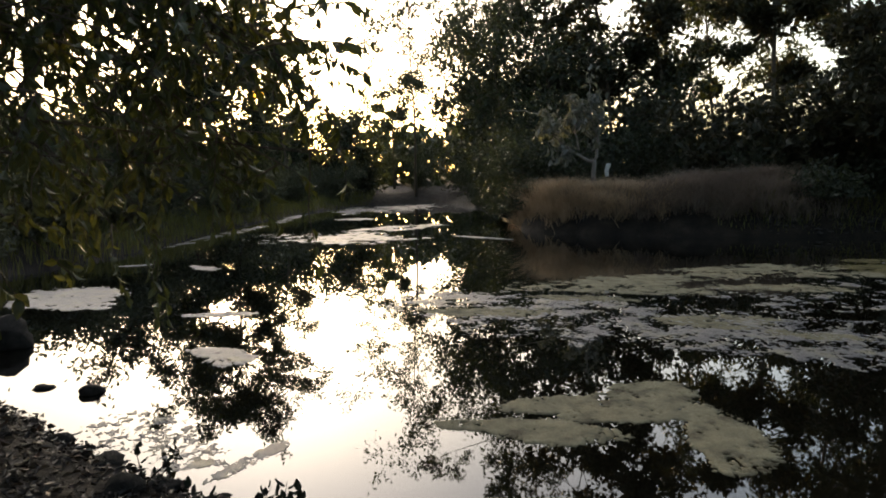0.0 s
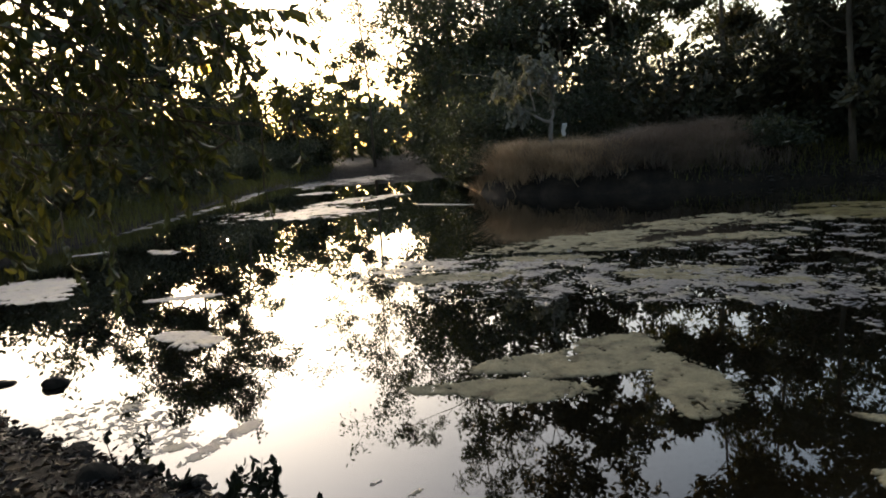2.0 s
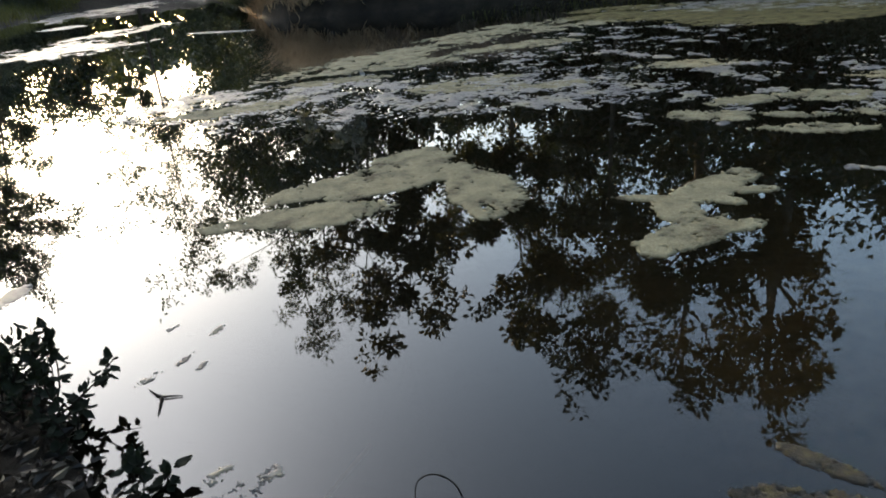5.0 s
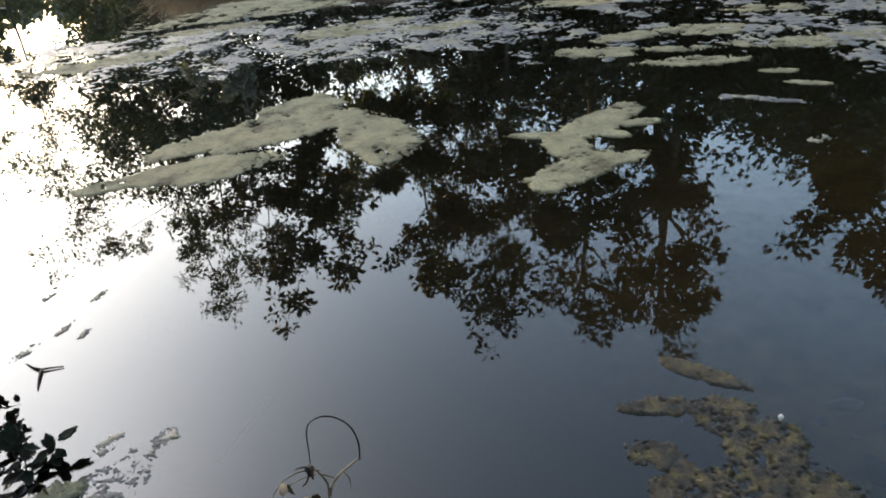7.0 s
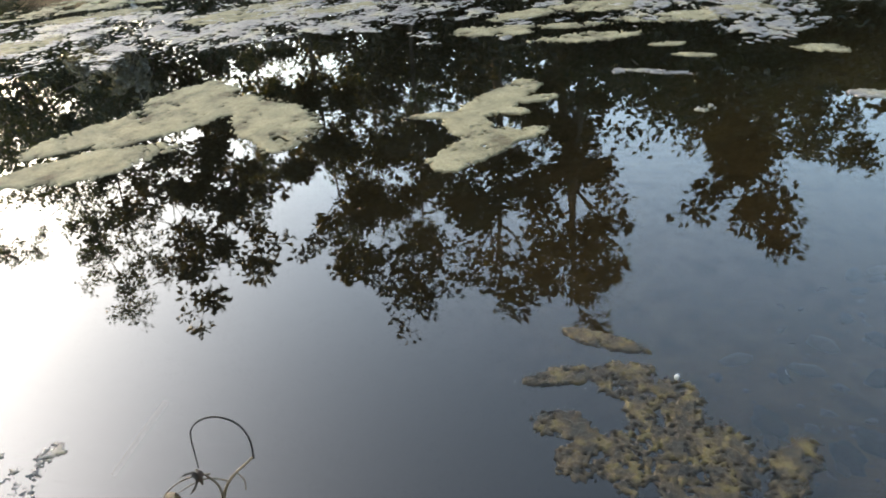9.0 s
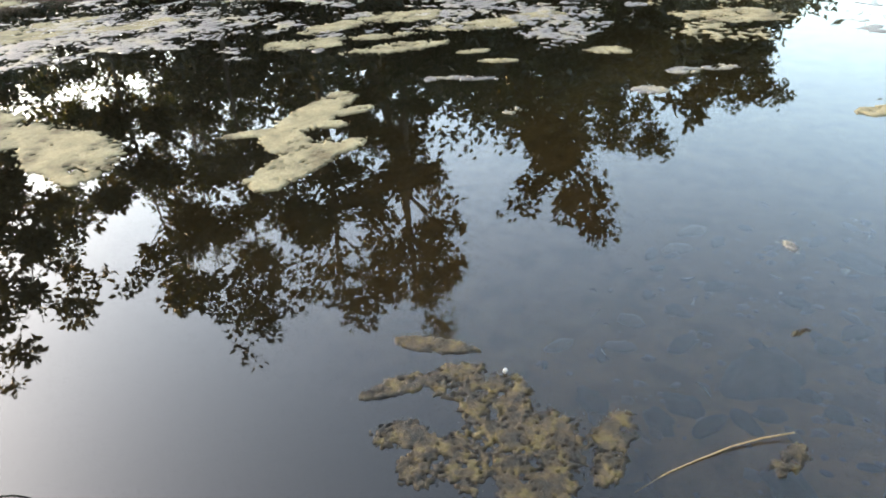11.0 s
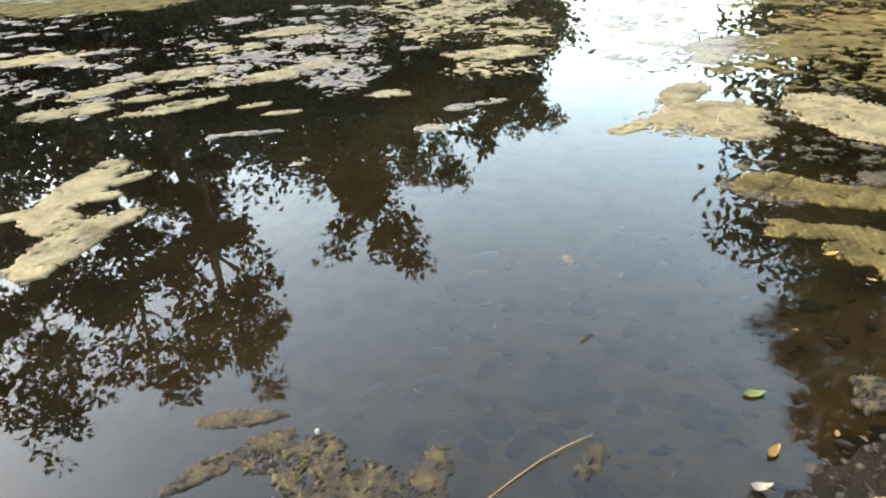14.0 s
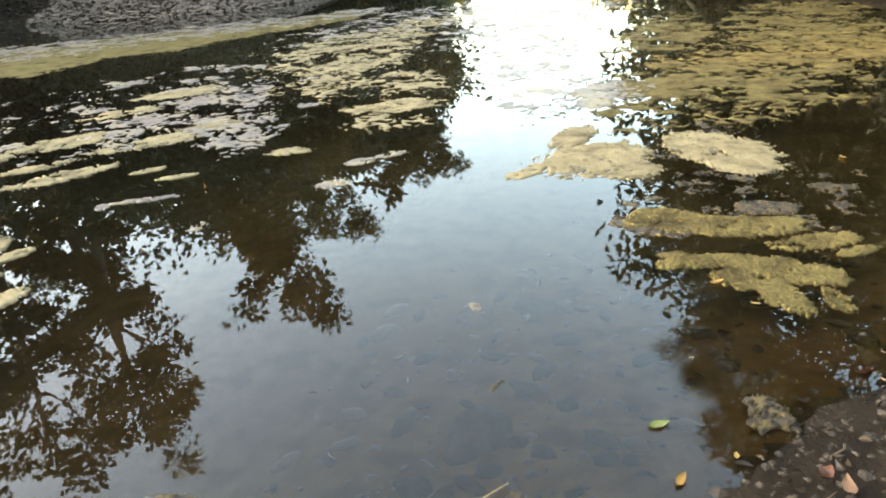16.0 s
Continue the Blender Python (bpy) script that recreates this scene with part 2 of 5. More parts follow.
PALE_TWIG = surface("pale_stick", [(0.3, (0.26, 0.16, 0.06)), (0.7, (0.42, 0.28, 0.12))], 9, 60, 0.6, 0.4, 0.004)
DARK_TWIG = surface("wet_black_twig", [(0.3, (0.012, 0.010, 0.009)), (0.7, (0.035, 0.028, 0.022))], 9, 60, 0.85, 0.4, 0.004, 0.1)


# ---- mesh helpers ----
def mesh(name, verts, faces, mat, smooth=False):
    me = bpy.data.meshes.new(name)
    if isinstance(verts, np.ndarray):
        verts = verts.tolist()
    if isinstance(faces, np.ndarray):
        faces = faces.tolist()
    me.from_pydata(verts, [], faces)
    me.materials.append(mat)
    if smooth:
        me.polygons.foreach_set("use_smooth", [True] * len(me.polygons))
    return me


def under(name, me, parent, label=""):
    ob = new(name, me)
    ob.parent = parent
    return tagged(ob, label)


def thing(name, x, y, z, label, category, group="", kind="", turn=0.0):
    ob = new(name)
    ob.matrix_basis = pose(x, y, z, 0, 0, turn)
    return tagged(ob, label, category, group, kind)


def tube(path, radii, sides=6):
    """Vertices and faces of a tapering tube along a line of points."""
    path = [Vector(p) for p in path]
    verts, faces = [], []
    for i, p in enumerate(path):
        way = (path[min(i + 1, len(path) - 1)] - path[max(i - 1, 0)]).normalized()
        side = way.cross(Vector((0.3, 0.9, 0.2))).normalized()
        up = way.cross(side)
        for k in range(sides):
            a = 2 * math.pi * k / sides
            verts.append(p + float(radii[i]) * (math.cos(a) * side + math.sin(a) * up))
    for i in range(len(path) - 1):
        for k in range(sides):
            a, b = i * sides + k, i * sides + (k + 1) % sides
            faces.append((a, b, b + sides, a + sides))
    faces.append(tuple(range(sides))[::-1])
    faces.append(tuple(range(len(verts) - sides, len(verts))))
    return [tuple(v) for v in verts], faces


def joined(parts):
    verts, faces = [], []
    for v, f in parts:
        n = len(verts)
        verts += v
        faces += [tuple(i + n for i in face) for face in f]
    return verts, faces


def leaves(base, way, length, width, fold, rng, full=False):
    """Many leaves as arrays: each a folded blade that starts at base and runs along way."""
    n = len(base)
    way = way / np.linalg.norm(way, axis=1, keepdims=True)
    flat = rng.normal(size=(n, 3))
    side = np.cross(way, flat)
    side /= np.linalg.norm(side, axis=1, keepdims=True) + 1e-9
    face = np.cross(side, way)
    L, W = length[:, None], width[:, None]
    lift = fold * W
    droop = -0.18 * L * face
    if full:
        rows = [base, base + 0.22 * L * way - 0.36 * W * side + lift * face * 0.7, base + 0.22 * L * way + 0.36 * W * side + lift * face * 0.7,
                base + 0.52 * L * way - 0.5 * W * side + lift * face, base + 0.52 * L * way + 0.5 * W * side + lift * face,
                base + 0.8 * L * way - 0.27 * W * side + 0.5 * lift * face + droop * 0.5, base + 0.8 * L * way + 0.27 * W * side + 0.5 * lift * face + droop * 0.5,
                base + L * way + droop, base + 0.3 * L * way, base + 0.6 * L * way + droop * 0.2]
        shape = [(0, 8, 1), (0, 2, 8), (1, 8, 3), (8, 2, 4), (8, 9, 3), (8, 4, 9), (3, 9, 5), (9, 4, 6), (9, 7, 5), (9, 6, 7)]
    else:
        rows = [base, base + 0.45 * L * way + 0.5 * W * side + lift * face, base + L * way + droop, base + 0.45 * L * way - 0.5 * W * side + lift * face]
        shape = [(0, 1, 2), (0, 2, 3)]
    k = len(rows)
    verts = np.stack(rows, 1).reshape(-1, 3)
    faces = (np.array(shape)[None] + k * np.arange(n)[:, None, None]).reshape(-1, 3)
    return verts, faces


def wander(start, way, length, steps, bend, lift, rng):
    """A crooked line of points."""
    pts, p, d = [np.array(start, float)], np.array(start, float), np.array(way, float)
    for _ in range(steps):
        d = d + rng.normal(size=3) * bend + np.array([0, 0, lift])
        d /= np.linalg.norm(d)
        p = p + d * length / steps
        pts.append(p.copy())
    return pts


def along(pts, u):
    s = u * (len(pts) - 1)
    i = min(int(s), len(pts) - 2)
    return pts[i] + (s - i) * (pts[i + 1] - pts[i]), pts[i + 1] - pts[i]


def clear_of_sun(p):
    """False for the few leaves in the gap through which the low sun shines."""
    w = p - np.array([0.04, -0.05, 1.53])
    d = np.array([math.sin(sa) * math.cos(radians(7.1)), math.cos(sa) * math.cos(radians(7.1)), math.sin(radians(7.1))])
    return np.degrees(np.arccos(np.clip(w @ d / np.linalg.norm(w, axis=1), -1, 1))) > 0.55


def tree(name, x, y, z, height, spread, clear, label, category, seed, leaf=0.22, count=4000, mat=None, bark=None, girth=None, stems=1, limbs=12, group="", clump=0.42, up=0.55, aspect=0.55, tip=(0.0, 0.0), rosette=False):
    """A tree or bush: stems with limbs, branches and twigs in one part, the leaves in another."""
    rng = np.random.default_rng(seed)
    top = thing(name, x, y, z, label, category, group)
    girth = girth or height * 0.005 + 0.03
    wood, tips = [], []
    for s in range(stems):
        lean = rng.normal(size=3) * (0.03 if stems == 1 else 0.4)
        trunk = wander((rng.normal() * 0.15 * (stems > 1), rng.normal() * 0.15 * (stems > 1), -0.25), (lean[0] + tip[0], lean[1] + tip[1], 1), height * (0.93 if stems == 1 else rng.uniform(0.6, 0.95)), 9, 0.05 if stems > 1 else 0.035, 0.05, rng)
        wood.append(tube(trunk, np.linspace(girth, girth * 0.15, 10), 7))
        for k in range(limbs):
            u = clear + (0.97 - clear) * ((k + rng.random()) / limbs)
            p, d = along(trunk, u)
            az = k * 2.4 + rng.random() * 1.2 + s
            reach = spread * (0.35 + 0.75 * math.sin(math.pi * min(1.0, 0.15 + 0.85 * (1 - (u - clear) / (1.02 - clear))) ** 0.8)) * rng.uniform(0.65, 1.1)
            way = np.array([math.cos(az), math.sin(az), up + 0.5 * u * rng.uniform(0.3, 1.2)])
            limb = wander(p, way / np.linalg.norm(way), reach, 5, 0.16, 0.04, rng)
            r0 = girth * (1 - 0.75 * u) * 0.5
            wood.append(tube(limb, np.linspace(r0, r0 * 0.2, 6), 5))
            for b in range(7 if stems == 1 else 5):
                q, e = along(limb, rng.uniform(0.3, 1.0))
                w2 = e / np.linalg.norm(e) + rng.normal(size=3) * 0.75
                twig = wander(q, w2 / np.linalg.norm(w2), reach * rng.uniform(0.2, 0.45), 3, 0.2, 0.05, rng)
                wood.append(tube(twig, np.maximum(np.linspace(r0 * 0.4, r0 * 0.1, 4), 0.012 if stems == 1 else 0.004), 3))
                tips += [twig[-1], twig[-1], twig[-2]]
                if stems == 1:
                    for c in range(2):
                        g, h = along(twig, rng.uniform(0.2, 0.9))
                        w3 = h / np.linalg.norm(h) + rng.normal(size=3) * 0.8
                        spray = wander(g, w3 / np.linalg.norm(w3), reach * rng.uniform(0.12, 0.26), 2, 0.2, 0.05, rng)
                        wood.append(tube(spray, np.maximum(np.linspace(r0 * 0.2, r0 * 0.08, 3), 0.008), 3))
                        tips += [spray[-1], spray[-1]]
    tips = np.array(tips)
    tall = (height - 0.25) / np.percentile(tips[:, 2], 99.3)
    tips[:, 2] *= tall
    v, f = joined([([(a, b, c * tall) for a, b, c in part_v], part_f) for part_v, part_f in wood])
    under("trunk", mesh("trunk", v, f, bark or BARK, True), top)
    share = np.where(tips[:, 2] > 0.74 * height, 0.6, 1.0)
    pick = tips[rng.choice(len(tips), size=count, p=share / share.sum())]
    away = rng.normal(size=(count, 3)) * (0.15 if rosette else clump * (0.5 + 0.02 * height))
    away[:, 2] *= 0.7
    base = pick + away
    base[:, 2] = np.maximum(base[:, 2], 0.05)
    keep = clear_of_sun(base + np.array([x, y, z]))
    base, away = base[keep], away[keep]
    count = len(base)
    # broad leaves stand in whorls round the twig's end, others hang loosely
    way = away / 0.15 + rng.normal(size=(count, 3)) * 0.5 + np.array([0, 0, 0.3]) if rosette else rng.normal(size=(count, 3)) * 0.4 + np.array([0, 0, -0.12])
    size = leaf * rng.uniform(0.6, 1.25, count)
    v, f = leaves(base, way, size, size * aspect, 0.25, rng, rosette)
    under("crown", mesh("crown", v, f, mat or LEAF), top)
    return top


# ---- ground and water ----
SHORE = [(2.41, -1.11), (1.82, -0.55), (1.28, -0.09), (0.79, 0.41), (0.35, 0.90), (0.02, 1.36), (-0.20, 1.75), (-0.46, 2.08), (-0.55, 2.51), (-0.95, 3.0),
         (-1.4, 3.35), (-1.9, 3.7), (-2.6, 4.25), (-3.3, 4.75), (-5.0, 6.4), (-7.0, 9.2), (-7.3, 11.3), (-6.8, 13), (-6.3, 16), (-6.7, 22),
         (-6.4, 29), (-5.6, 36), (-4.0, 43), (0.5, 46), (2.2, 38), (2.8, 30), (2.4, 20.6), (3.6, 18.3), (6.4, 17.2), (9.6, 16.4),
         (11.8, 16.6), (13.6, 14.8), (14.7, 12), (15.2, 9.2), (17.6, 7.3), (24, 7.0), (36, 8), (48, 6), (46, 1.5), (30, 0.2),
         (21, -0.6), (16.7, -2.25), (14.4, -4.2), (10.3, -5.6), (7.4, -5.3), (5.4, -3.88), (3.55, -2.29)]


def rounded(pts, times=2):
    p = np.array(pts, float)
    for _ in range(times):
        q = np.roll(p, -1, 0)
        p = np.stack([0.75 * p + 0.25 * q, 0.25 * p + 0.75 * q], 1).reshape(-1, 2)
    return p


SHORELINE = rounded(SHORE)


def from_shore(x, y):
    """Signed distance from the water's edge, positive on land."""
    p, best, inside = np.stack([x, y], -1), np.full(x.shape, 1e9), np.zeros(x.shape, bool)
    for a, b in zip(SHORELINE, np.roll(SHORELINE, -1, 0)):
        e, w = b - a, p - a
        t = np.clip((w @ e) / (e @ e), 0, 1)
        best = np.minimum(best, np.hypot(w[..., 0] - t * e[0], w[..., 1] - t * e[1]))
        cross = ((a[1] <= y) != (b[1] <= y)) & (x < a[0] + (y - a[1]) * e[0] / (e[1] if abs(e[1]) > 1e-9 else 1e-9))
        inside ^= cross
    return np.where(inside, -best, best)


def ripple(x, y):
    return (np.sin(1.7 * x + 0.6 * y) * np.sin(1.3 * y - 0.4 * x + 1) + 0.5 * np.sin(4.1 * x - 2.2 * y + 2) * np.sin(3.7 * y + 1.1 * x) + 0.25 * np.sin(9.7 * x + 4 * y) * np.sin(8.9 * y - 3 * x + 2)
            + 0.12 * np.sin(23 * x + 7 * y) * np.sin(21 * y - 9 * x))


def ground_height(x, y):
    x, y = np.asarray(x, float), np.asarray(y, float)
    d = from_shore(x, y) + 0.06 * ripple(x * 1.4, y * 1.4)
    far = np.clip((np.hypot(x, y) - 2.5) / 8, 0, 1)
    far = far * far * (3 - 2 * far)
    right = np.clip((x - 1.5) / 3, 0, 1) * np.clip((3.5 - y) / 3, 0, 1)
    rise = 0.10 + 0.62 * far * (1 - 0.5 * np.clip((-x - 3) / 3, 0, 1)) * (1 - 0.7 * right)
    steep = np.exp(-((x - 7.5) / 5.5) ** 4 - ((y - 18.5) / 4.0) ** 4)
    land = rise * (1 - np.exp(-np.maximum(d, 0) / (0.35 + 0.9 * far * (1 - 0.9 * steep)))) + 0.035 * np.maximum(d, 0) * far / (1 + 0.01 * np.maximum(d, 0)) + 0.05 * ripple(x, y) * np.clip(d, 0, 1) * (0.25 + far)
    flat = np.clip((x - 0.9) / 0.9, 0, 1) * np.clip((5.5 - y) / 3.5, 0, 1)
    land = land + 0.55 * np.exp(-((x - 9.3) / 3.2) ** 2 - ((y - 19.3) / 2.0) ** 2)
    land = land + 0.5 * np.exp(-((x - 3.3) / 1.1) ** 2 - ((y - 20.2) / 1.6) ** 2) * (1 - np.exp(-np.maximum(d, 0) / 0.3))
    bed = -(1 - flat) * np.minimum(0.75 * np.maximum(-d, 0), 0.75) - flat * np.minimum(0.19 * np.maximum(-d, 0), 0.27) + 0.015 * ripple(x * 2, y * 2)
    return np.where(d > 0, np.minimum(land, 9), np.minimum(bed, 0.0) - 0.002)


GRID, STEEP = 420, 7.0
u = np.sinh(np.linspace(-1, 1, GRID) * STEEP) * 900 / math.sinh(STEEP)
gx, gy = np.meshgrid(u + 1.2, u + 1.6, indexing="ij")
gz = ground_height(gx, gy)
idx = np.arange(GRID * GRID).reshape(GRID, GRID)
quads = np.stack([idx[:-1, :-1], idx[1:, :-1], idx[1:, 1:], idx[:-1, 1:]], -1).reshape(-1, 4)
ground_mesh = mesh("ground", np.stack([gx, gy, gz], -1).reshape(-1, 3), quads, MUD, True)
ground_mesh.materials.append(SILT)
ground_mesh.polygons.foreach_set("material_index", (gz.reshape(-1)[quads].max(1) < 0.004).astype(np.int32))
tagged(new("ground", ground_mesh), "dark wet mud banks and silty pond bed", "ground", "", "structure")
tagged(new("water", mesh("water", [(-12, -9, 0), (60, -9, 0), (60, 52, 0), (-12, 52, 0)], [(0, 1, 2, 3)], WATER)), "still dark pond water reflecting trees and sky", "water", "", "structure")


def height_at(x, y):
    return float(ground_height(np.array([x]), np.array([y]))[0])


# ---- floating algae ----
def mat_mesh(name, blobs, cell, rough, scale, thick, material_, cut=0.0, seed=0, bite=0.0, lump=0.25, ridge=0.9, fine=1.0):
    """A floating mat: the union of ellipses (x, y, a, b, degrees) with a ragged edge, domed above the water."""
    lo = np.min([(b[0] - max(b[2], b[3]) * 1.4, b[1] - max(b[2], b[3]) * 1.4) for b in blobs], 0)
    hi = np.max([(b[0] + max(b[2], b[3]) * 1.4, b[1] + max(b[2], b[3]) * 1.4) for b in blobs], 0)
    nx, ny = int((hi[0] - lo[0]) / cell) + 2, int((hi[1] - lo[1]) / cell) + 2
    xs, ys = np.meshgrid(lo[0] + cell * np.arange(nx), lo[1] + cell * np.arange(ny), indexing="ij")
    field = np.full(xs.shape, -9.0)
    for x, y, a, b, rot in blobs:
        c, s = math.cos(radians(rot)), math.sin(radians(rot))
        dx, dy = xs - x, ys - y
        r = np.sqrt(((dx * c + dy * s) / a) ** 2 + ((dy * c - dx * s) / b) ** 2)
        field = np.maximum(field, np.clip((1 - r) * 1.6, -1.5, 0.3))
    near = field > -3.4 * rough
    lumps, grain = np.zeros(xs.shape), np.zeros(xs.shape)
    for i, j in zip(*np.nonzero(near)):
        p = Vector((xs[i, j] / scale, ys[i, j] / scale, seed * 7.3))
        lumps[i, j] = 0.8 * noise.noise(p) + 0.75 * noise.noise(p * 2.3) + ridge * (0.35 - abs(noise.noise(p * 4.3)) * 1.6) + fine * (0.75 * noise.noise(p * 9.7) + 0.5 * noise.noise(p * 19))
        grain[i, j] = noise.noise(p * 11) + 0.5 * noise.noise(p * 23)
    field = np.where(near, field + 2.6 * rough * lumps - cut, -1)
    if bite:
        field = np.minimum(field, 0.25 + bite * (lumps + 0.55))
    verts, faces, made = [], [], {}

    def corner(i, j):
        key = (i, j)
        if key not in made:
            made[key] = len(verts)
            f = min(1.0, field[i, j] / 0.12)
            verts.append((xs[i, j], ys[i, j], 0.002 + 0.45 * thick * f * (0.7 + lump * grain[i, j])))
        return made[key]

    def cross(i, j, k, l):
        key = (i, j, k, l) if (i, j) < (k, l) else (k, l, i, j)
        if key not in made:
            made[key] = len(verts)
            t = field[i, j] / (field[i, j] - field[k, l])
            verts.append((xs[i, j] + t * (xs[k, l] - xs[i, j]), ys[i, j] + t * (ys[k, l] - ys[i, j]), -0.004))
        return made[key]

    on = field > 0
    some = on[:-1, :-1] | on[1:, :-1] | on[1:, 1:] | on[:-1, 1:]
    for i, j in zip(*np.nonzero(some)):
        ring = [(i, j), (i + 1, j), (i + 1, j + 1), (i, j + 1)]
        face = []
        for n in range(4):
            a, b = ring[n], ring[(n + 1) % 4]
            if on[a]:
                face.append(corner(*a))
            if on[a] != on[b]:
                face.append(cross(*a, *b))
        if len(face) > 2:
            faces.append(face)
    return verts, faces


def islands(verts, faces):
    """The connected pieces of a mesh, largest first."""
    root = list(range(len(verts)))

    def find(a):
        while root[a] != a:
            root[a] = root[root[a]]
            a = root[a]
        return a

    for face in faces:
        for a in face[1:]:
            root[find(a)] = find(face[0])
    groups = {}
    for face in faces:
        groups.setdefault(find(face[0]), []).append(face)
    out = []
    for some in sorted(groups.values(), key=len, reverse=True):
        used = sorted({i for face in some for i in face})
        at = {i: k for k, i in enumerate(used)}
        out.append(([verts[i] for i in used], [[at[i] for i in face] for face in some]))
    return out


BITS = {}


def mat(label, blobs, material_=None, cell=0.03, rough=0.22, scale=0.45, thick=0.016, cut=0.0, seed=0, bite=0.0, name="algae_mat", kind="", lump=0.25, ridge=0.9, fine=1.0):
    material_ = material_ or ALGAE
    verts, faces = mat_mesh(name, blobs, cell, rough, scale, thick, material_, cut, seed, bite, lump, ridge, fine)
    if kind:
        return tagged(new(name, mesh(name, verts, faces, material_, True)), label, "algae", "", kind)
    pieces = islands(verts, faces)
    for n, (v, f) in enumerate(pieces):
        if n == 0:
            tagged(new(name, mesh(name, v, f, material_, True)), label, "algae", "floating algae on the pond")
        elif n < 7 and len(f) > 0.02 * len(pieces[0][1]) and len(f) > 20:
            tagged(new("algae_scrap", mesh("algae_scrap", v, f, material_, True)), "stray scrap of algae broken off a larger mat", "algae", "floating algae scraps")
        else:
            BITS.setdefault(material_.name, (material_, []))[1].append((v, f))


PATCH = "pale yellow-green algae mat floating on dark water"
mat("large pale yellow algae mat with a ragged hooked tail", [(0.72, 3.93, 0.42, 0.22, -16), (0.26, 4.06, 0.26, 0.10, -8), (0.84, 4.42, 0.38, 0.19, 8), (1.54, 4.62, 0.36, 0.31, 20), (1.28, 4.28, 0.34, 0.24, -15), (1.02, 4.22, 0.22, 0.16, 0), (1.73, 3.76, 0.46, 0.23, 80), (1.66, 4.25, 0.22, 0.20, 0), (1.62, 3.42, 0.16, 0.13, 60)], cell=0.014, rough=0.14, scale=0.26, seed=1, ridge=0.6, fine=1.5)
mat("yellow algae mat with a notched middle and pointed tail", [(2.86, 2.99, 0.38, 0.14, 14), (3.10, 3.05, 0.15, 0.12, 30), (3.02, 2.82, 0.14, 0.06, -30), (2.46, 3.04, 0.20, 0.045, -38), (2.47, 2.80, 0.13, 0.20, -15), (2.30, 2.53, 0.33, 0.14, 12), (2.08, 2.47, 0.12, 0.10, 30), (2.56, 2.49, 0.19, 0.075, -14), (2.78, 2.77, 0.10, 0.05, -60)], cell=0.011, rough=0.13, scale=0.21, seed=2, ridge=0.6, fine=1.5)
mat("pale round scum patch shining near the bank", [(-5.0, 9.1, 0.95, 0.7, -50), (-4.5, 8.5, 0.5, 0.35, -30)], SCUM, 0.05, 0.16, 0.5, seed=3)
mat("thin pale scum sliver on the still water", [(-2.5, 7.75, 0.42, 0.13, 5)], SCUM, 0.025, 0.15, 0.3, seed=4)
mat("small ragged pale scum patch on still water", [(-2.0, 6.0, 0.30, 0.16, -20), (-1.75, 5.72, 0.22, 0.2, 0)], SCUM, 0.022, 0.16, 0.25, seed=5)
mat("broken bright scum raft far down the pond", [(-2.6, 18.2, 1.9, 1.5, -30), (-1.3, 21.5, 0.8, 2.2, -35)], SCUM, 0.09, 0.42, 0.8, cut=0.05, seed=6)
mat("pale scum sliver far down the pond", [(-3.2, 27, 0.7, 0.7, 0)], SCUM, 0.09, 0.3, 0.7, seed=7)
mat("broken scum raft at the pond's far end", [(-2.2, 37, 1.6, 4.2, -15), (-4.2, 35, 0.6, 3.5, 5)], SCUM, 0.14, 0.55, 1.0, cut=0.15, seed=8)
mat("thin pale scum streak before the grassy mound", [(1.2, 17.8, 1.0, 0.16, -45)], SCUM, 0.05, 0.15, 0.4, seed=9)
mat("small scum streak beside the far bank", [(-4.1, 12.1, 0.5, 0.18, -45), (-5.6, 12.6, 0.4, 0.12, 30)], SCUM, 0.04, 0.2, 0.4, seed=10)
mat("long scum fringe along the far bank", [(-6.2, 20, 0.28, 3.5, -4), (-6.0, 28, 0.25, 4.5, 3)], SCUM, 0.1, 0.4, 0.7, cut=0.05, seed=11)
mat(PATCH, [(2.6, 9.7, 1.3, 0.55, 15), (4.0, 10.2, 1.0, 0.5, 10)], cell=0.03, rough=0.32, scale=0.6, thick=0.008, seed=12)
mat(PATCH, [(5.3, 11.0, 1.2, 0.5, 10), (6.3, 10.2, 0.8, 0.3, 0)], cell=0.03, rough=0.36, scale=0.6, thick=0.008, seed=13)
mat(PATCH, [(3.1, 7.1, 0.6, 0.25, -5)], cell=0.02, rough=0.3, scale=0.4, thick=0.008, seed=14)
mat(PATCH, [(0.75, 7.65, 0.6, 0.24, 5)], cell=0.02, rough=0.3, scale=0.4, thick=0.008, seed=15)
mat("wide broken field of grey pond scum", [(1.3, 7.6, 1.7, 1.0, -25), (2.6, 6.7, 1.6, 0.85, -15), (3.5, 6.0, 0.9, 0.6, -40), (0.4, 8.5, 0.9, 0.5, -30)], SCUM, 0.016, 0.46, 0.42, 0.005, cut=0.24, ridge=0.6, fine=1.1, seed=16, name="scum_field", kind="stuff")
mat("scattered scum fragments on open water", [(5.6, 8.2, 2.2, 1.6, 0), (4.6, 6.0, 1.6, 1.2, 20), (6.83, 4.11, 1.998, 1.568, 17), (5.01, 4.76, 1.408, 0.888, 7)], SCUM, 0.022, 0.5, 0.46, 0.006, cut=0.75, ridge=0.3, fine=0.8, seed=17, name="scum_field", kind="stuff")
mat(PATCH, [(4.24, 3.52, 0.34, 0.11, -38)], cell=0.013, rough=0.32, scale=0.22, seed=18, ridge=0.3, fine=1.3)
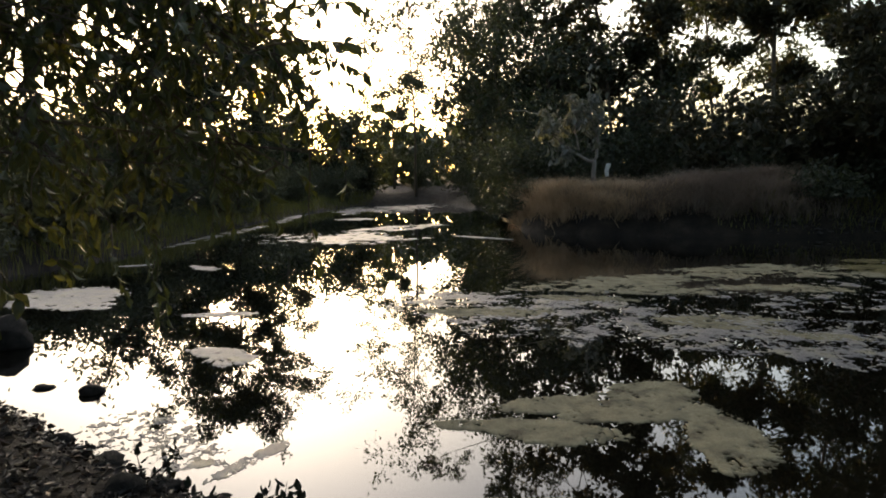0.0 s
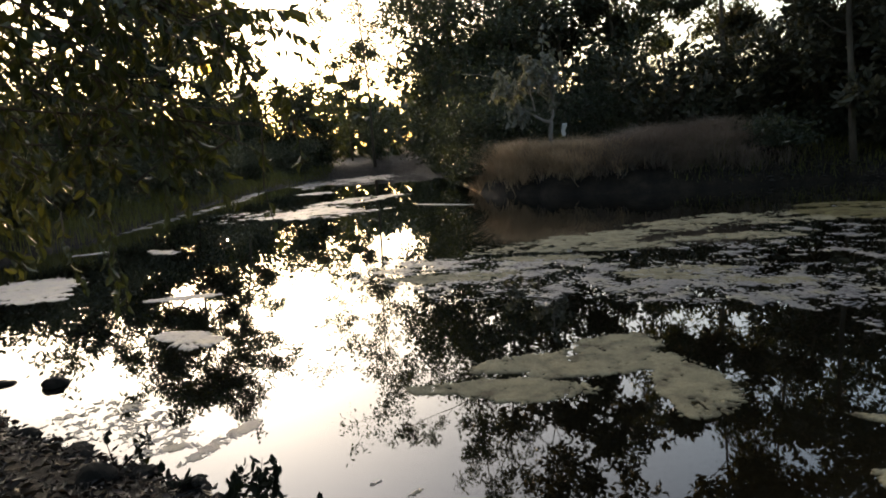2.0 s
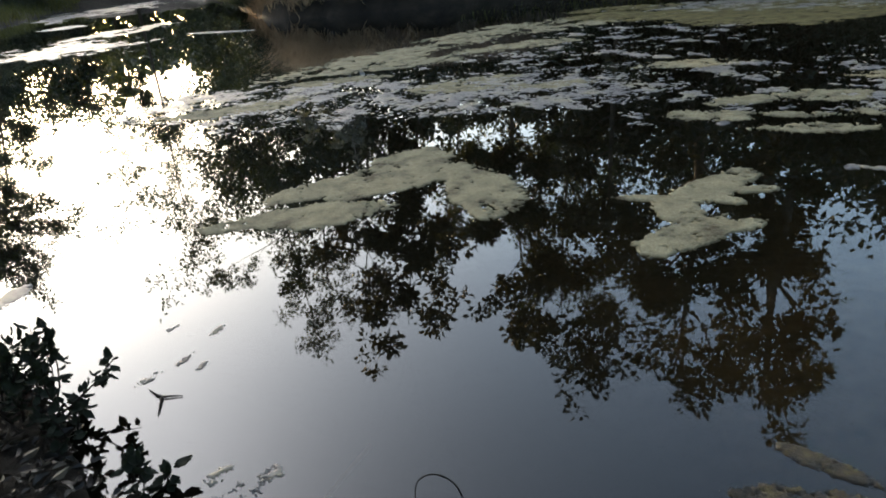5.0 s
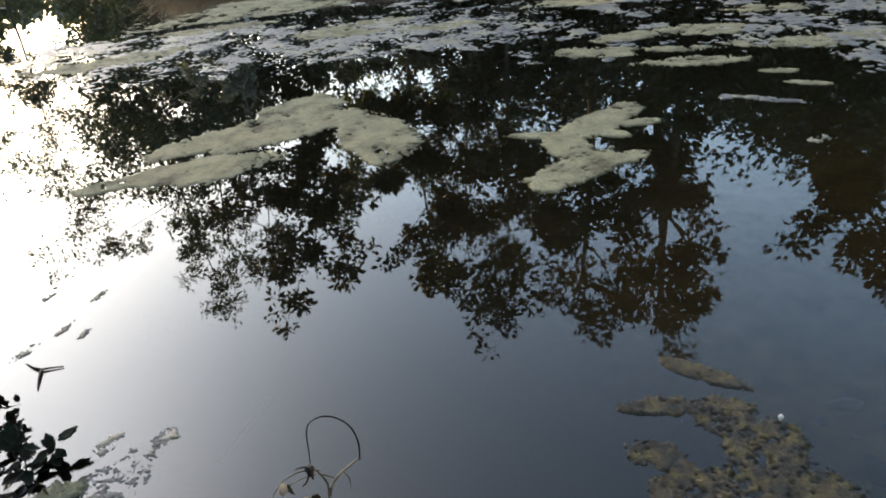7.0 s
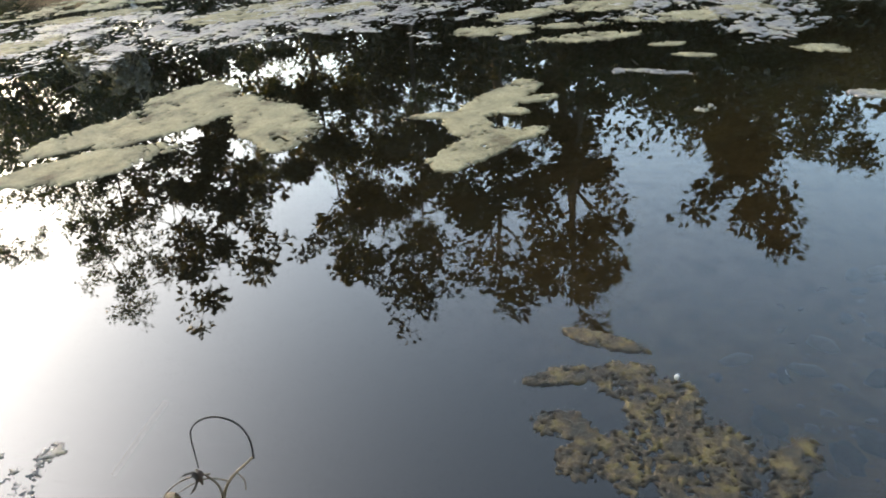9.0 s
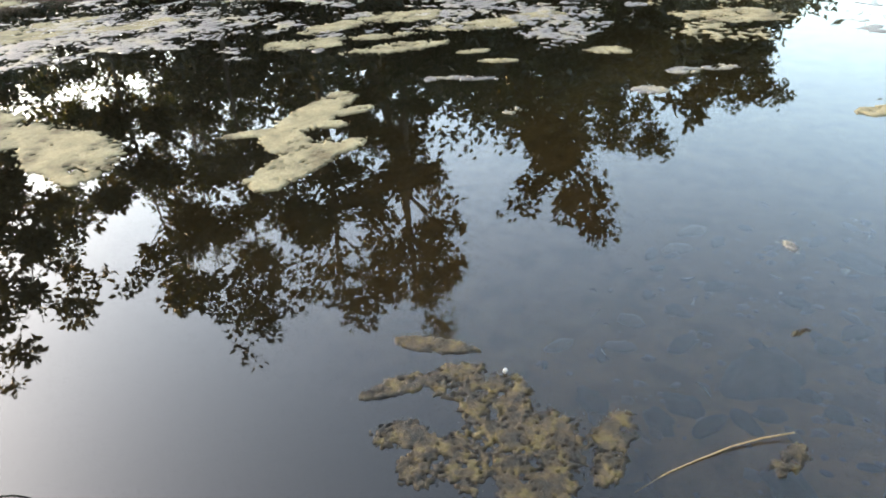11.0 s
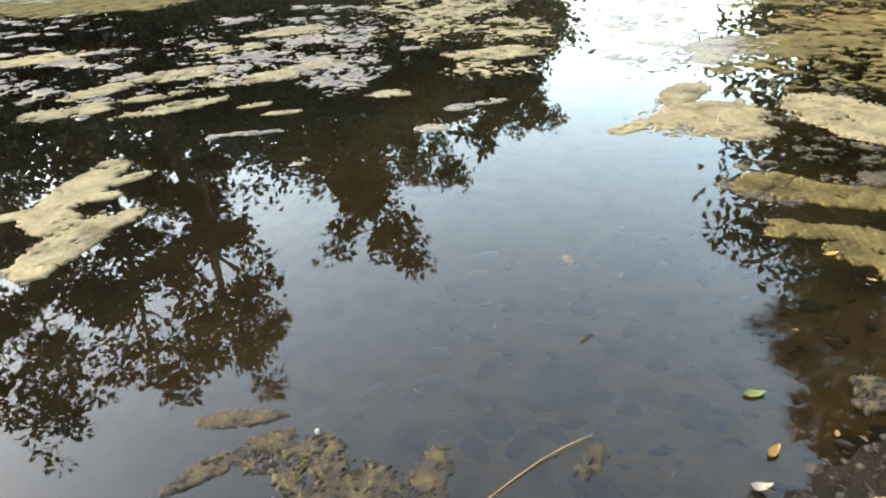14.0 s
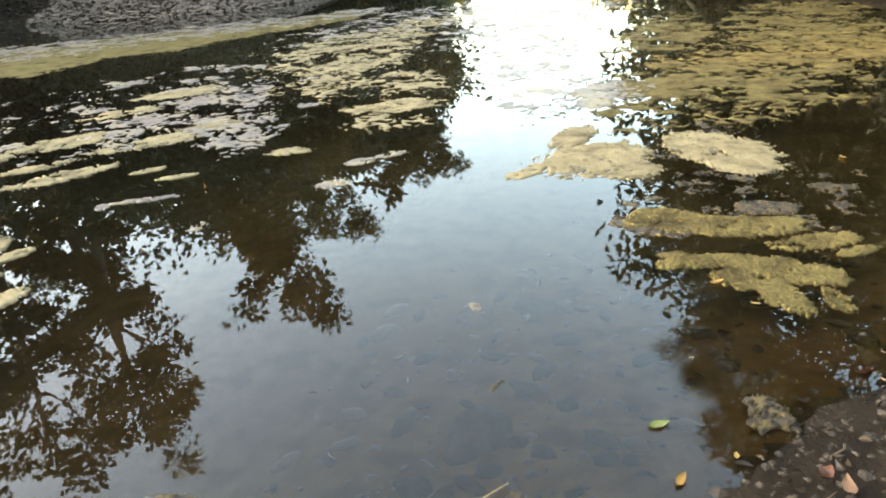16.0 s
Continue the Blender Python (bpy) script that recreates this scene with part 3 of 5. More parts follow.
mat(PATCH, [(3.98, 4.33, 0.30, 0.085, -42), (4.45, 3.85, 0.22, 0.075, -40)], cell=0.014, rough=0.36, scale=0.24, seed=118, ridge=0.3, fine=1.3)
mat("grey-violet scum bar across the bright channel", [(6.90, -0.30, 0.42, 0.34, -35), (6.45, -0.15, 0.25, 0.16, -20)], SCUM, 0.016, 0.25, 0.20, 0.012, seed=119, lump=0.6)
mat(PATCH, [(4.63, 4.42, 0.44, 0.14, -20)], cell=0.016, rough=0.36, scale=0.34, seed=19, ridge=0.3, fine=1.1)
mat("long yellow algae fringe beside the gravel bank", [(9.0, 8.6, 1.8, 1.5, -48), (10.9, 7.4, 1.8, 1.35, -42), (13.0, 5.7, 1.9, 0.8, -32), (7.7, 10.3, 1.3, 0.7, -50)], GOLD, cell=0.035, rough=0.16, scale=0.5, thick=0.008, seed=20, ridge=0.6)
mat("broken grey scum film over the yellow fringe", [(10.4, 9.0, 2.4, 1.0, -45), (12.6, 6.9, 1.9, 0.8, -38), (14.0, 5.4, 1.6, 0.6, -30)], SCUM, 0.03, 0.45, 0.4, 0.012, cut=0.05, seed=120, ridge=0.5, name="scum_field", kind="stuff")
mat("green-yellow algae raft before the far bank", [(8.3, 11.4, 1.1, 0.42, -38)], GOLD, cell=0.07, rough=0.35, scale=0.8, seed=21)
mat("broken yellow algae raft on open water", [(7.66, 2.40, 1.265, 0.866, 20), (6.13, 1.57, 0.584, 0.374, 3), (9.42, 3.19, 1.466, 0.625, -17)], cell=0.02, rough=0.42, scale=0.45, thick=0.008, cut=0.42, seed=22)
mat("broken scum raft on open water", [(6.39, 3.44, 1.123, 0.435, 19), (5.47, 2.67, 0.584, 0.323, 3), (5.36, 3.66, 0.472, 0.275, 5)], SCUM, 0.018, 0.42, 0.40, 0.007, cut=0.36, seed=23)
mat("pale broken algae along the bright channel", [(10.6, 3.4, 1.7, 0.7, -15), (12.0, 3.0, 1.5, 0.6, -15), (8.8, 2.8, 0.9, 0.4, -15)], ALGAE, 0.03, 0.45, 0.42, 0.006, cut=0.3, seed=24)
for n, (x, y, a, b, turn) in enumerate([(3.93, 4.23, 0.290, 0.128, -40), (5.06, 4.15, 0.361, 0.184, -45), (5.3, 6.1, 0.5, 0.2, -35), (2.9, 9.0, 0.8, 0.3, -10), (0.4, 7.72, 0.55, 0.2, -10), (2.9, 6.8, 0.42, 0.16, -25), (4.7, 9.1, 0.9, 0.3, -10), (6.09, 4.34, 0.325, 0.152, -45),
                                         (5.06, 3.39, 0.378, 0.144, -52), (5.58, 3.11, 0.318, 0.122, -52), (3.65, 6.3, 0.42, 0.15, -30), (6.97, 4.23, 0.459, 0.208, -52), (6.32, 1.68, 0.359, 0.170, -64), (1.9, 8.5, 0.6, 0.2, -15)]):
    mat("ragged tan algae patch floating over dark water", [(x, y, a, b, turn), (x + 0.5 * a, y - 0.2 * a, 0.5 * a, 0.7 * b, turn)], ALGAE, 0.014 if n < 8 else 0.012, 0.34, 0.22, 0.007, seed=300 + n, ridge=0.5)
for n, (x, y, a, b, r) in enumerate([(4.90, 2.08, 0.18, 0.09, -65), (4.68, 1.45, 0.11, 0.07, -50), (4.86, 1.27, 0.12, 0.06, -50), (4.30, 2.63, 0.13, 0.045, -60), (3.86, 2.59, 0.20, 0.04, -63), (3.49, 2.00, 0.065, 0.041, 0), (4.42, 2.93, 0.13, 0.05, -42), (4.20, 1.48, 0.12, 0.07, -60), (3.72, 2.80, 0.05, 0.05, 0)]):
    mat("small stray algae scrap on open water", [(x, y, a, b, r)], SCUM if n % 3 else ALGAE, 0.014, 0.2, 0.12, 0.012, seed=30 + n, name="algae_scrap")
mat("tan algae mat with a thin trailing tip", [(4.82, -0.14, 0.42, 0.30, -45), (5.32, 0.0, 0.32, 0.13, -18), (4.48, 0.28, 0.17, 0.07, -42), (4.60, -0.35, 0.2, 0.2, 0)], cell=0.012, rough=0.15, scale=0.24, seed=40, ridge=0.5, fine=1.7)
mat("tan lumpy algae mat beside brown water", [(5.02, -0.96, 0.42, 0.30, 35), (4.74, -1.08, 0.22, 0.22, 0)], cell=0.012, rough=0.15, scale=0.24, seed=41, ridge=0.5, fine=1.7, lump=0.4)
mat("bright yellow algae clump on brown water", [(3.83, -0.45, 0.15, 0.095, -60), (3.72, -0.38, 0.09, 0.07, -60)], GOLD, cell=0.010, rough=0.2, scale=0.12, thick=0.022, lump=0.9, seed=42, ridge=0.4)
mat("dull tan scum trailing from a yellow clump", [(3.70, -0.36, 0.10, 0.12, -30), (3.62, -0.52, 0.10, 0.10, 0)], SLIME, 0.009, 0.3, 0.10, 0.012, seed=142, ridge=0.5)
mat("long yellow algae strip on brown water", [(3.71, -0.82, 0.36, 0.13, -83), (3.56, -1.18, 0.22, 0.085, -68), (3.47, -1.33, 0.12, 0.04, -60), (3.76, -0.60, 0.14, 0.11, -60)], GOLD, cell=0.010, rough=0.19, scale=0.15, thick=0.016, lump=1.0, seed=43, ridge=0.4)
mat("brown bubbly algae pad beside the yellow strip", [(3.97, -1.03, 0.17, 0.10, -80)], SLIME, 0.010, 0.2, 0.14, 0.018, lump=0.9, seed=143, ridge=0.4)
mat("thick bubbly yellow algae mat near the bank", [(3.29, -0.66, 0.23, 0.065, -76), (3.19, -0.86, 0.22, 0.12, -62), (3.00, -0.90, 0.17, 0.085, 25), (3.20, -1.08, 0.13, 0.10, -80), (2.98, -1.10, 0.12, 0.05, 8), (3.34, -0.50, 0.07, 0.03, -80)], GOLD, cell=0.008, rough=0.19, scale=0.13, thick=0.018, lump=1.0, seed=44, ridge=0.4)
mat("wide yellow algae field beside the near bank", [(7.19, -1.22, 1.647, 0.753, -25), (6.55, -1.45, 0.60, 0.50, -60), (8.87, -2.48, 1.774, 0.754, -30)], GOLD, cell=0.02, rough=0.36, scale=0.45, thick=0.014, seed=45)
mat("broken yellow algae beside the near bank", [(11.81, -2.95, 2.241, 0.896, -20), (10.64, -1.14, 1.770, 0.552, -11)], GOLD, cell=0.03, rough=0.45, scale=0.5, thick=0.010, cut=0.15, seed=46)
mat("scum film on the bright open channel", [(9.10, 0.69, 2.004, 0.663, -1), (6.73, 0.26, 0.785, 0.384, -19), (13.95, 1.09, 4.370, 1.663, 0), (13.04, 3.42, 2.681, 1.075, -16)], SCUM, 0.03, 0.45, 0.42, 0.005, cut=0.45, seed=47, lump=0.2, name="scum_field", kind="stuff")
mat("lumpy brown-green algae clump in shallow water", [(1.37, 1.03, 0.13, 0.035, -32), (1.47, 0.91, 0.09, 0.07, -30), (1.53, 0.78, 0.055, 0.07, 0), (1.22, 0.90, 0.05, 0.09, 30), (1.17, 0.79, 0.08, 0.07, 0), (1.38, 0.60, 0.15, 0.13, -30), (1.27, 0.72, 0.11, 0.09, 30), (1.42, 0.74, 0.10, 0.09, 0), (1.27, 0.52, 0.10, 0.08, 0)], SLIME, 0.006, 0.20, 0.08, 0.013, cut=0.0, lump=0.9, seed=50, bite=0.36, ridge=0.8, fine=1.4)
mat("brown algae scrap in shallow water", [(1.56, 1.07, 0.035, 0.13, 24)], SLIME, 0.006, 0.15, 0.08, 0.012, seed=51)
mat("brown algae scrap in shallow water", [(1.52, 0.46, 0.045, 0.04, 25), (1.43, 0.41, 0.06, 0.04, 8)], SLIME, 0.006, 0.2, 0.06, 0.014, seed=57)
mat("brown algae scrap in shallow water", [(1.55, 0.44, 0.088, 0.048, -2)], SLIME, 0.008, 0.3, 0.08, 0.014, seed=52)
mat("brown algae scrap in shallow water", [(1.72, 0.05, 0.068, 0.034, -23)], SLIME, 0.008, 0.3, 0.08, 0.014, seed=53)
mat("brown algae scrap caught on a sunken stone", [(2.26, 0.16, 0.040, 0.012, -30)], SLIME, 0.004, 0.3, 0.04, 0.01, seed=153)
mat("brown algae clump beside fallen leaves", [(2.22, -0.69, 0.089, 0.066, -2)], SLIME, 0.008, 0.3, 0.08, 0.025, seed=54)
for n, (x, y, a) in enumerate([(0.03, 2.79, 0.035), (-0.26, 2.53, 0.04), (-0.12, 2.61, 0.03), (-0.05, 2.53, 0.03), (0.10, 1.77, 0.05), (-0.05, 1.84, 0.05), (-0.16, 2.91, 0.03), (2.77, 0.32, 0.04)]):
    mat("tiny grey floating debris cluster", [(x, y, a, a * 0.45, 40)], SCUM, 0.005, 0.5, 0.04, 0.006, seed=60 + n, name="floating_debris")

mat("thin grey film drifting along the muddy shore", [(-1.0, 3.58, 0.30, 0.065, 60), (-1.28, 3.52, 0.22, 0.05, 15)], SCUM, 0.01, 0.25, 0.14, 0.005, seed=70)
mat("scattered grey flakes floating beside the muddy bank", [(-1.85, 4.05, 0.42, 0.28, -35), (-1.45, 3.75, 0.3, 0.16, -30)], SCUM, 0.009, 0.5, 0.10, 0.005, cut=0.5, seed=71, name="scum_flakes", kind="stuff")
mat("small tan foam patch at the muddy edge", [(-0.20, 1.71, 0.074, 0.046, 10)], ALGAE, 0.006, 0.22, 0.05, 0.02, lump=0.7, seed=72)
mat("pale flakes floating beside the muddy edge", [(-0.07, 1.68, 0.121, 0.083, 21)], SCUM, 0.006, 0.5, 0.045, 0.006, cut=0.35, seed=73, name="scum_flakes", kind="stuff")

mat("brown-grey scum between the yellow mats", [(4.32, -1.01, 0.736, 0.468, -62), (5.32, -0.79, 0.717, 0.374, -40), (3.85, -1.46, 0.583, 0.357, -51), (6.47, 0.07, 0.649, 0.276, -30)], SLIME, 0.014, 0.5, 0.22, 0.006, cut=0.78, ridge=0.8, seed=80, name="scum_field", kind="stuff")
for made_of, parts in BITS.values():
    tagged(new("algae_crumbs", mesh("algae_crumbs", *joined([(v, [tuple(q) for q in f]) for v, f in parts]), made_of, True)), "tiny floating crumbs of algae between the mats", "algae", "", "stuff")

# ---- trees round the pond ----
BROAD = "tall broad-leaved tree with dark backlit crown on the bank"
FINE = "tall fine-leaved tree, dark against the evening sky"
ROUND = [
    # azimuth, distance, elevation of the top seen from the mirror eye, spread, clear, leaf, count, broad
    (9.5, 31.5, 30, 2.9, 0.03, 0.27, 6400, 0),
    (5, 41, 30, 4, 0.03, 0.27, 6800, 0),
    (14.6, 29.5, 31, 3.2, 0.06, 0.35, 3415, 1),
    (18.9, 31, 31.4, 2.8, 0.3, 0.36, 3910, 1),
    (26.6, 28, 34.2, 2.9, 0.26, 0.33, 5405, 1),
    (31.2, 30, 34, 3.2, 0.26, 0.3, 4500, 0),
    (35.2, 20.6, 36, 2.9, 0.22, 0.24, 5175, 1),
    (40.6, 25, 36.4, 2.8, 0.26, 0.3, 3000, 1),
    (45.4, 24, 39.2, 2.8, 0.24, 0.29, 2750, 1),
    (48.9, 23, 37.6, 1.8, 0.24, 0.27, 2760, 1),
    (59.3, 25, 23.6, 1.6, 0.15, 0.3, 5152, 1),
    (62.2, 24, 29.2, 2, 0.15, 0.29, 5520, 1),
    (67.8, 27, 24.4, 2.3, 0.12, 0.28, 6000, 0),
    (72.4, 26, 20.4, 2.4, 0.1, 0.31, 6900, 1),
    (76.4, 28, 18.4, 2, 0.08, 0.26, 5000, 0),
    (99.2, 17, 34.2, 1.7, 0.05, 0.085, 42000, 0),
    (106.4, 15.6, 38.2, 2.1, 0.05, 0.085, 44000, 0),
    (114, 14.2, 43, 2.4, 0.05, 0.115, 29700, 0),
    (-3.4, 50, 16, 3.4, 0.35, 0.26, 4200, 0),
    (-1.6, 46, 20.5, 2.6, 0.35, 0.24, 1700, 0),
    (-16, 27, 21.5, 3, 0.2, 0.19, 12750, 0),
    (-19.5, 25, 19, 2.6, 0.15, 0.19, 9350, 0),
    (-12, 37, 20.5, 2.6, 0.2, 0.19, 6460, 0),
    (-24, 20.5, 15.5, 2, 0.25, 0.18, 3600, 0),
    (-31, 17.5, 10.5, 2.2, 0.08, 0.18, 4600, 0),
    (-38, 15, 10.5, 2.2, 0.1, 0.18, 3800, 0),
    (22.5, 24.5, 13.5, 2.2, 0.12, 0.28, 1300, 1),
    (27.5, 23.8, 13.8, 2.2, 0.12, 0.28, 1300, 1),
    (32.5, 22.5, 15.6, 2.2, 0.12, 0.28, 2500, 1),
    (38, 21.5, 16.8, 2.2, 0.12, 0.28, 2500, 1),
    (42.5, 22, 16.2, 2.2, 0.12, 0.28, 2600, 1),
    (47, 22.5, 16.2, 2, 0.12, 0.28, 2400, 1),
    (12, 40, 22, 3.8, 0.42, 0.36, 1700, 0),
    (18.5, 38, 23, 3.6, 0.42, 0.36, 1700, 0),
    (27, 41, 22.5, 3.6, 0.34, 0.34, 3000, 0),
    (32, 37, 22.5, 3.6, 0.30, 0.34, 3200, 0),
    (38, 35, 22.5, 3.6, 0.22, 0.36, 5600, 0),
    (44, 34, 22.5, 3.6, 0.22, 0.36, 5600, 0),
    (50, 33, 16.5, 3.2, 0.05, 0.34, 6000, 0),
    (63.5, 34, 18.8, 3.4, 0.05, 0.32, 5500, 0),
    (70, 33, 17.8, 3, 0.05, 0.3, 5000, 0),
    (22.6, 39, 25.8, 3.2, 0.30, 0.36, 6000, 0),
    (56.5, 33, 18.8, 3, 0.05, 0.32, 5000, 0),
    (66.5, 30, 17, 3, 0.05, 0.3, 5000, 0),
    (73.5, 31, 16.5, 3, 0.05, 0.3, 5000, 0),
    (77, 30, 12.5, 1.6, 0.05, 0.28, 4500, 0),
    (52.3, 31, 19.5, 2.2, 0.05, 0.3, 5200, 0),
    (57.6, 29, 21, 2.3, 0.05, 0.3, 5200, 0),
    (74.8, 27, 19.5, 1.8, 0.05, 0.28, 5200, 0),
]
for n, (az, far, el, spread, clear, size, count, broad) in enumerate(ROUND):
    x, y = far * math.sin(radians(az)), far * math.cos(radians(az))
    z = height_at(x, y)
    top = far * math.tan(radians(el)) - 1.4 - z
    airy = 40 < az < 50
    tree("tree", x, y, z, top, spread, clear, BROAD if broad else FINE, "tree", 100 + n, size, count, TEAK if broad else LEAF, limbs=14, girth=0.26 if airy else None, group="trees round the pond", aspect=0.56 if broad else 0.42, clump=0.26 if 20 < az < 79 else 0.22, rosette=bool(broad))
tree("tree", 3.2, 40.5, height_at(3.2, 40.5), 15.5, 5.0, 0.30, "wide leaning tree reaching out over the far water", "tree", 141, 0.30, 6500, LEAF, limbs=16, group="trees round the pond", aspect=0.45, clump=0.4, up=0.35, tip=(-0.13, 0.0))
# unseen trees added behind the viewpoint to hold back sky light from there
for n, az in enumerate(range(122, 310, 13)):
    far = 11 + 3 * (n % 3)
    x, y = far * math.sin(radians(az)), far * math.cos(radians(az))
    tree("tree", x, y, height_at(x, y), (15 if n < 8 else 9) + n % 4, 3.8, 0.08, FINE, "tree", 150 + n, 0.45, 4200, LEAF, limbs=12, group="trees round the pond")

# bushes that fill the banks
BUSHES = [(10.1, 17.8, 0.7), (12.6, 19.2, 1.7), (13.4, 18.2, 1.6), (11.2, 21.2, 2.2), (14.2, 18.8, 2.4), (3.2, 21.6, 0.9), (3.0, 22.8, 1.1), (3.1, 24.6, 1.2), (3.2, 26.4, 1.3), (3.2, 28.6, 1.3), (3.2, 31, 1.4), (3.0, 34, 1.4), (2.7, 38, 1.5), (-8.3, 11, 1.4), (-8.6, 14, 1.6), (-8.2, 17.5, 1.8), (-8.6, 21, 2.2), (-8.4, 25.5, 2.6), (-8.0, 30, 2.4), (-7.4, 35, 2.4), (-6.3, 41, 2.6), (-5.0, 47, 3.4), (-1, 49, 3.8), (2.5, 47, 4.2),
          (4.2, 40, 4.0), (4.0, 34.5, 4.2), (4.2, 29.5, 4.6), (5.0, 26.0, 4.4), (8.5, 26, 4.2), (11, 25, 4.0), (13.5, 23.5, 4.2), (16, 22, 3.8), (17.5, 19.5, 3.6), (15.5, 17.5, 2.0), (17, 15.5, 2.6),
          (17.5, 12.5, 2.6), (18.5, 10, 2.6), (21, 9.5, 2.8), (3.8, 24.3, 3.4), (3.8, 27.4, 3.6), (3.9, 31.5, 2.2), (3.5, 36, 2.2), (3.0, 40, 2.2), (3.8, 22.6, 2.6), (25, 11, 3.0), (11.5, -6.2, 2.6), (8.5, -6.4, 2.6), (14.5, -6.8, 2.8), (18, -6.4, 2.4), (6.5, -5.6, 2.0)]
for n, (x, y, top) in enumerate(BUSHES):
    tree("bush", x, y, height_at(x, y), top, top * 0.62, 0.05, "dense dark green bush on the pond bank", "bush", 200 + n, 0.15, 4200, SCRUB if x < -6 else LEAF, girth=0.035, stems=4, limbs=6, group="bushes on the banks", clump=0.55)

THICKETS = [(-6.6, 47, 6.0, 4000), (-12.2, 46, 6.2, 4000), (-9.7, 45, 6.0, 4000), (-14.5, 44, 6.0, 4000), (101.4, 17.5, 5.6, 8000), (106.4, 17.5, 7.0, 9000), (111.4, 16.5, 7.5, 9000), (117.4, 15.5, 7, 9000), (97.4, 21, 3.4, 5000), (-36, 31, 3.6, 4000), (-32.5, 32, 4.0, 4000), (-29, 32, 4.2, 4000), (-25.5, 33, 4.4, 4000), (-22, 34, 4.6, 4000), (6.8, 33.8, 9, 9000), (11, 32, 7.0, 6000), (7.8, 38, 10, 8000), (17, 32, 6.5, 4000), (4.7, 44, 8, 7000), (51.2, 23, 6.3, 6000), (55.2, 23, 6.2, 6000), (59.2, 23.5, 6.0, 6000), (64.2, 23, 5.8, 6000), (69.2, 23.5, 5.2, 5500), (74.2, 25, 4.6, 5000)]
for n, (az, far, top, count) in enumerate(THICKETS):
    x, y = far * math.sin(radians(az)), far * math.cos(radians(az))
    tree("bush", x, y, height_at(x, y), top, 2.0, 0.02, "tall dense dark thicket on the far bank", "bush", 260 + n, 0.28, count, SCRUB if az < -20 else LEAF, girth=0.05, stems=5, limbs=9, group="thickets on the far bank", clump=0.6)

# far woods behind everything
rng = np.random.default_rng(9)
pts, sizes = [], []
for az in np.arange(-75, 130, 0.9):
    far = rng.uniform(55, 75)
    low = 0.35 if 79 < az < 90 else 0.6 if -11.5 < az < -5.5 else 1.45 if -5.5 < az < 4 else 1.0
    crown = far * math.tan(radians(rng.uniform(3.4, 5.0))) * low
    k = 95
    a = np.radians(az + rng.normal(size=k) * 0.7)
    d = far + rng.normal(size=k) * 2
    pts.append(np.stack([d * np.sin(a), d * np.cos(a), 0.3 + crown * rng.random(k) ** 0.8 * rng.uniform(0.7, 1.05)], -1))
pts = np.concatenate(pts)
size = rng.uniform(0.6, 1.4, len(pts))
v, f = leaves(pts, rng.normal(size=pts.shape), size, size * 0.7, 0.3, rng)
tagged(new("far_woods", mesh("far_woods", v, f, LEAF)), "distant dark woodland closing off the pond", "woods", "", "stuff")


# ---- grass ----
def grass(name, label, spots, tall, mat, seed, droop=0.35):
    rng = np.random.default_rng(seed)
    spots = np.asarray(spots)
    n = len(spots)
    z = ground_height(spots[:, 0], spots[:, 1])
    a = rng.uniform(0, 2 * math.pi, n)
    lean = np.stack([np.cos(a), np.sin(a), 0 * a], -1) * rng.uniform(0.1, 1.0, n)[:, None] * droop
    h = tall * rng.uniform(0.45, 1.1, n) * (0.85 + 0.3 * np.sin(2.3 * spots[:, 0] + 1.1 * spots[:, 1]) * np.sin(1.9 * spots[:, 1] - 0.7 * spots[:, 0]) + 0.22 * np.sin(6.1 * spots[:, 0] + 2) * np.sin(5.3 * spots[:, 1]))
    base = np.stack([spots[:, 0], spots[:, 1], z - 0.02], -1)
    side = np.stack([-np.sin(a), np.cos(a), 0 * a], -1) * (0.004 + 0.006 * rng.random(n))[:, None]
    mid = base + lean * h[:, None] * 0.4 + np.stack([0 * a, 0 * a, h * 0.62], -1)
    tip = base + lean * h[:, None] * 1.3 + np.stack([0 * a, 0 * a, h * 0.95], -1)
    v = np.stack([base - side, base + side, mid + side, mid - side, tip], 1).reshape(-1, 3)
    i = 5 * np.arange(n)[:, None]
    faces = [tuple(r) for r in (i + [0, 1, 2, 3])] + [tuple(r) for r in (i + [3, 2, 4])]
    return tagged(new(name, mesh(name, v, faces, mat)), label, "grass", "", "stuff")


def land_spots(lo, hi, count, near, far, seed):
    """Random places on land between two distances from the water's edge."""
    rng = np.random.default_rng(seed)
    p = rng.uniform(lo, hi, (count * 6, 2))
    d = from_shore(p[:, 0], p[:, 1])
    return p[(d > near) & (d < far)][:count]


def tufts(spots, each, wide, seed):
    rng = np.random.default_rng(seed)
    return np.repeat(spots, each, 0) + rng.normal(size=(len(spots) * each, 2)) * wide


mound = land_spots((2.0, 15.0), (13.0, 24.0), 46000, 0.0, 3.4, 21)
inland = from_shore(mound[:, 0], mound[:, 1])
bend = mound[:, 0] + 0.9 * np.sin(7 * mound[:, 1])
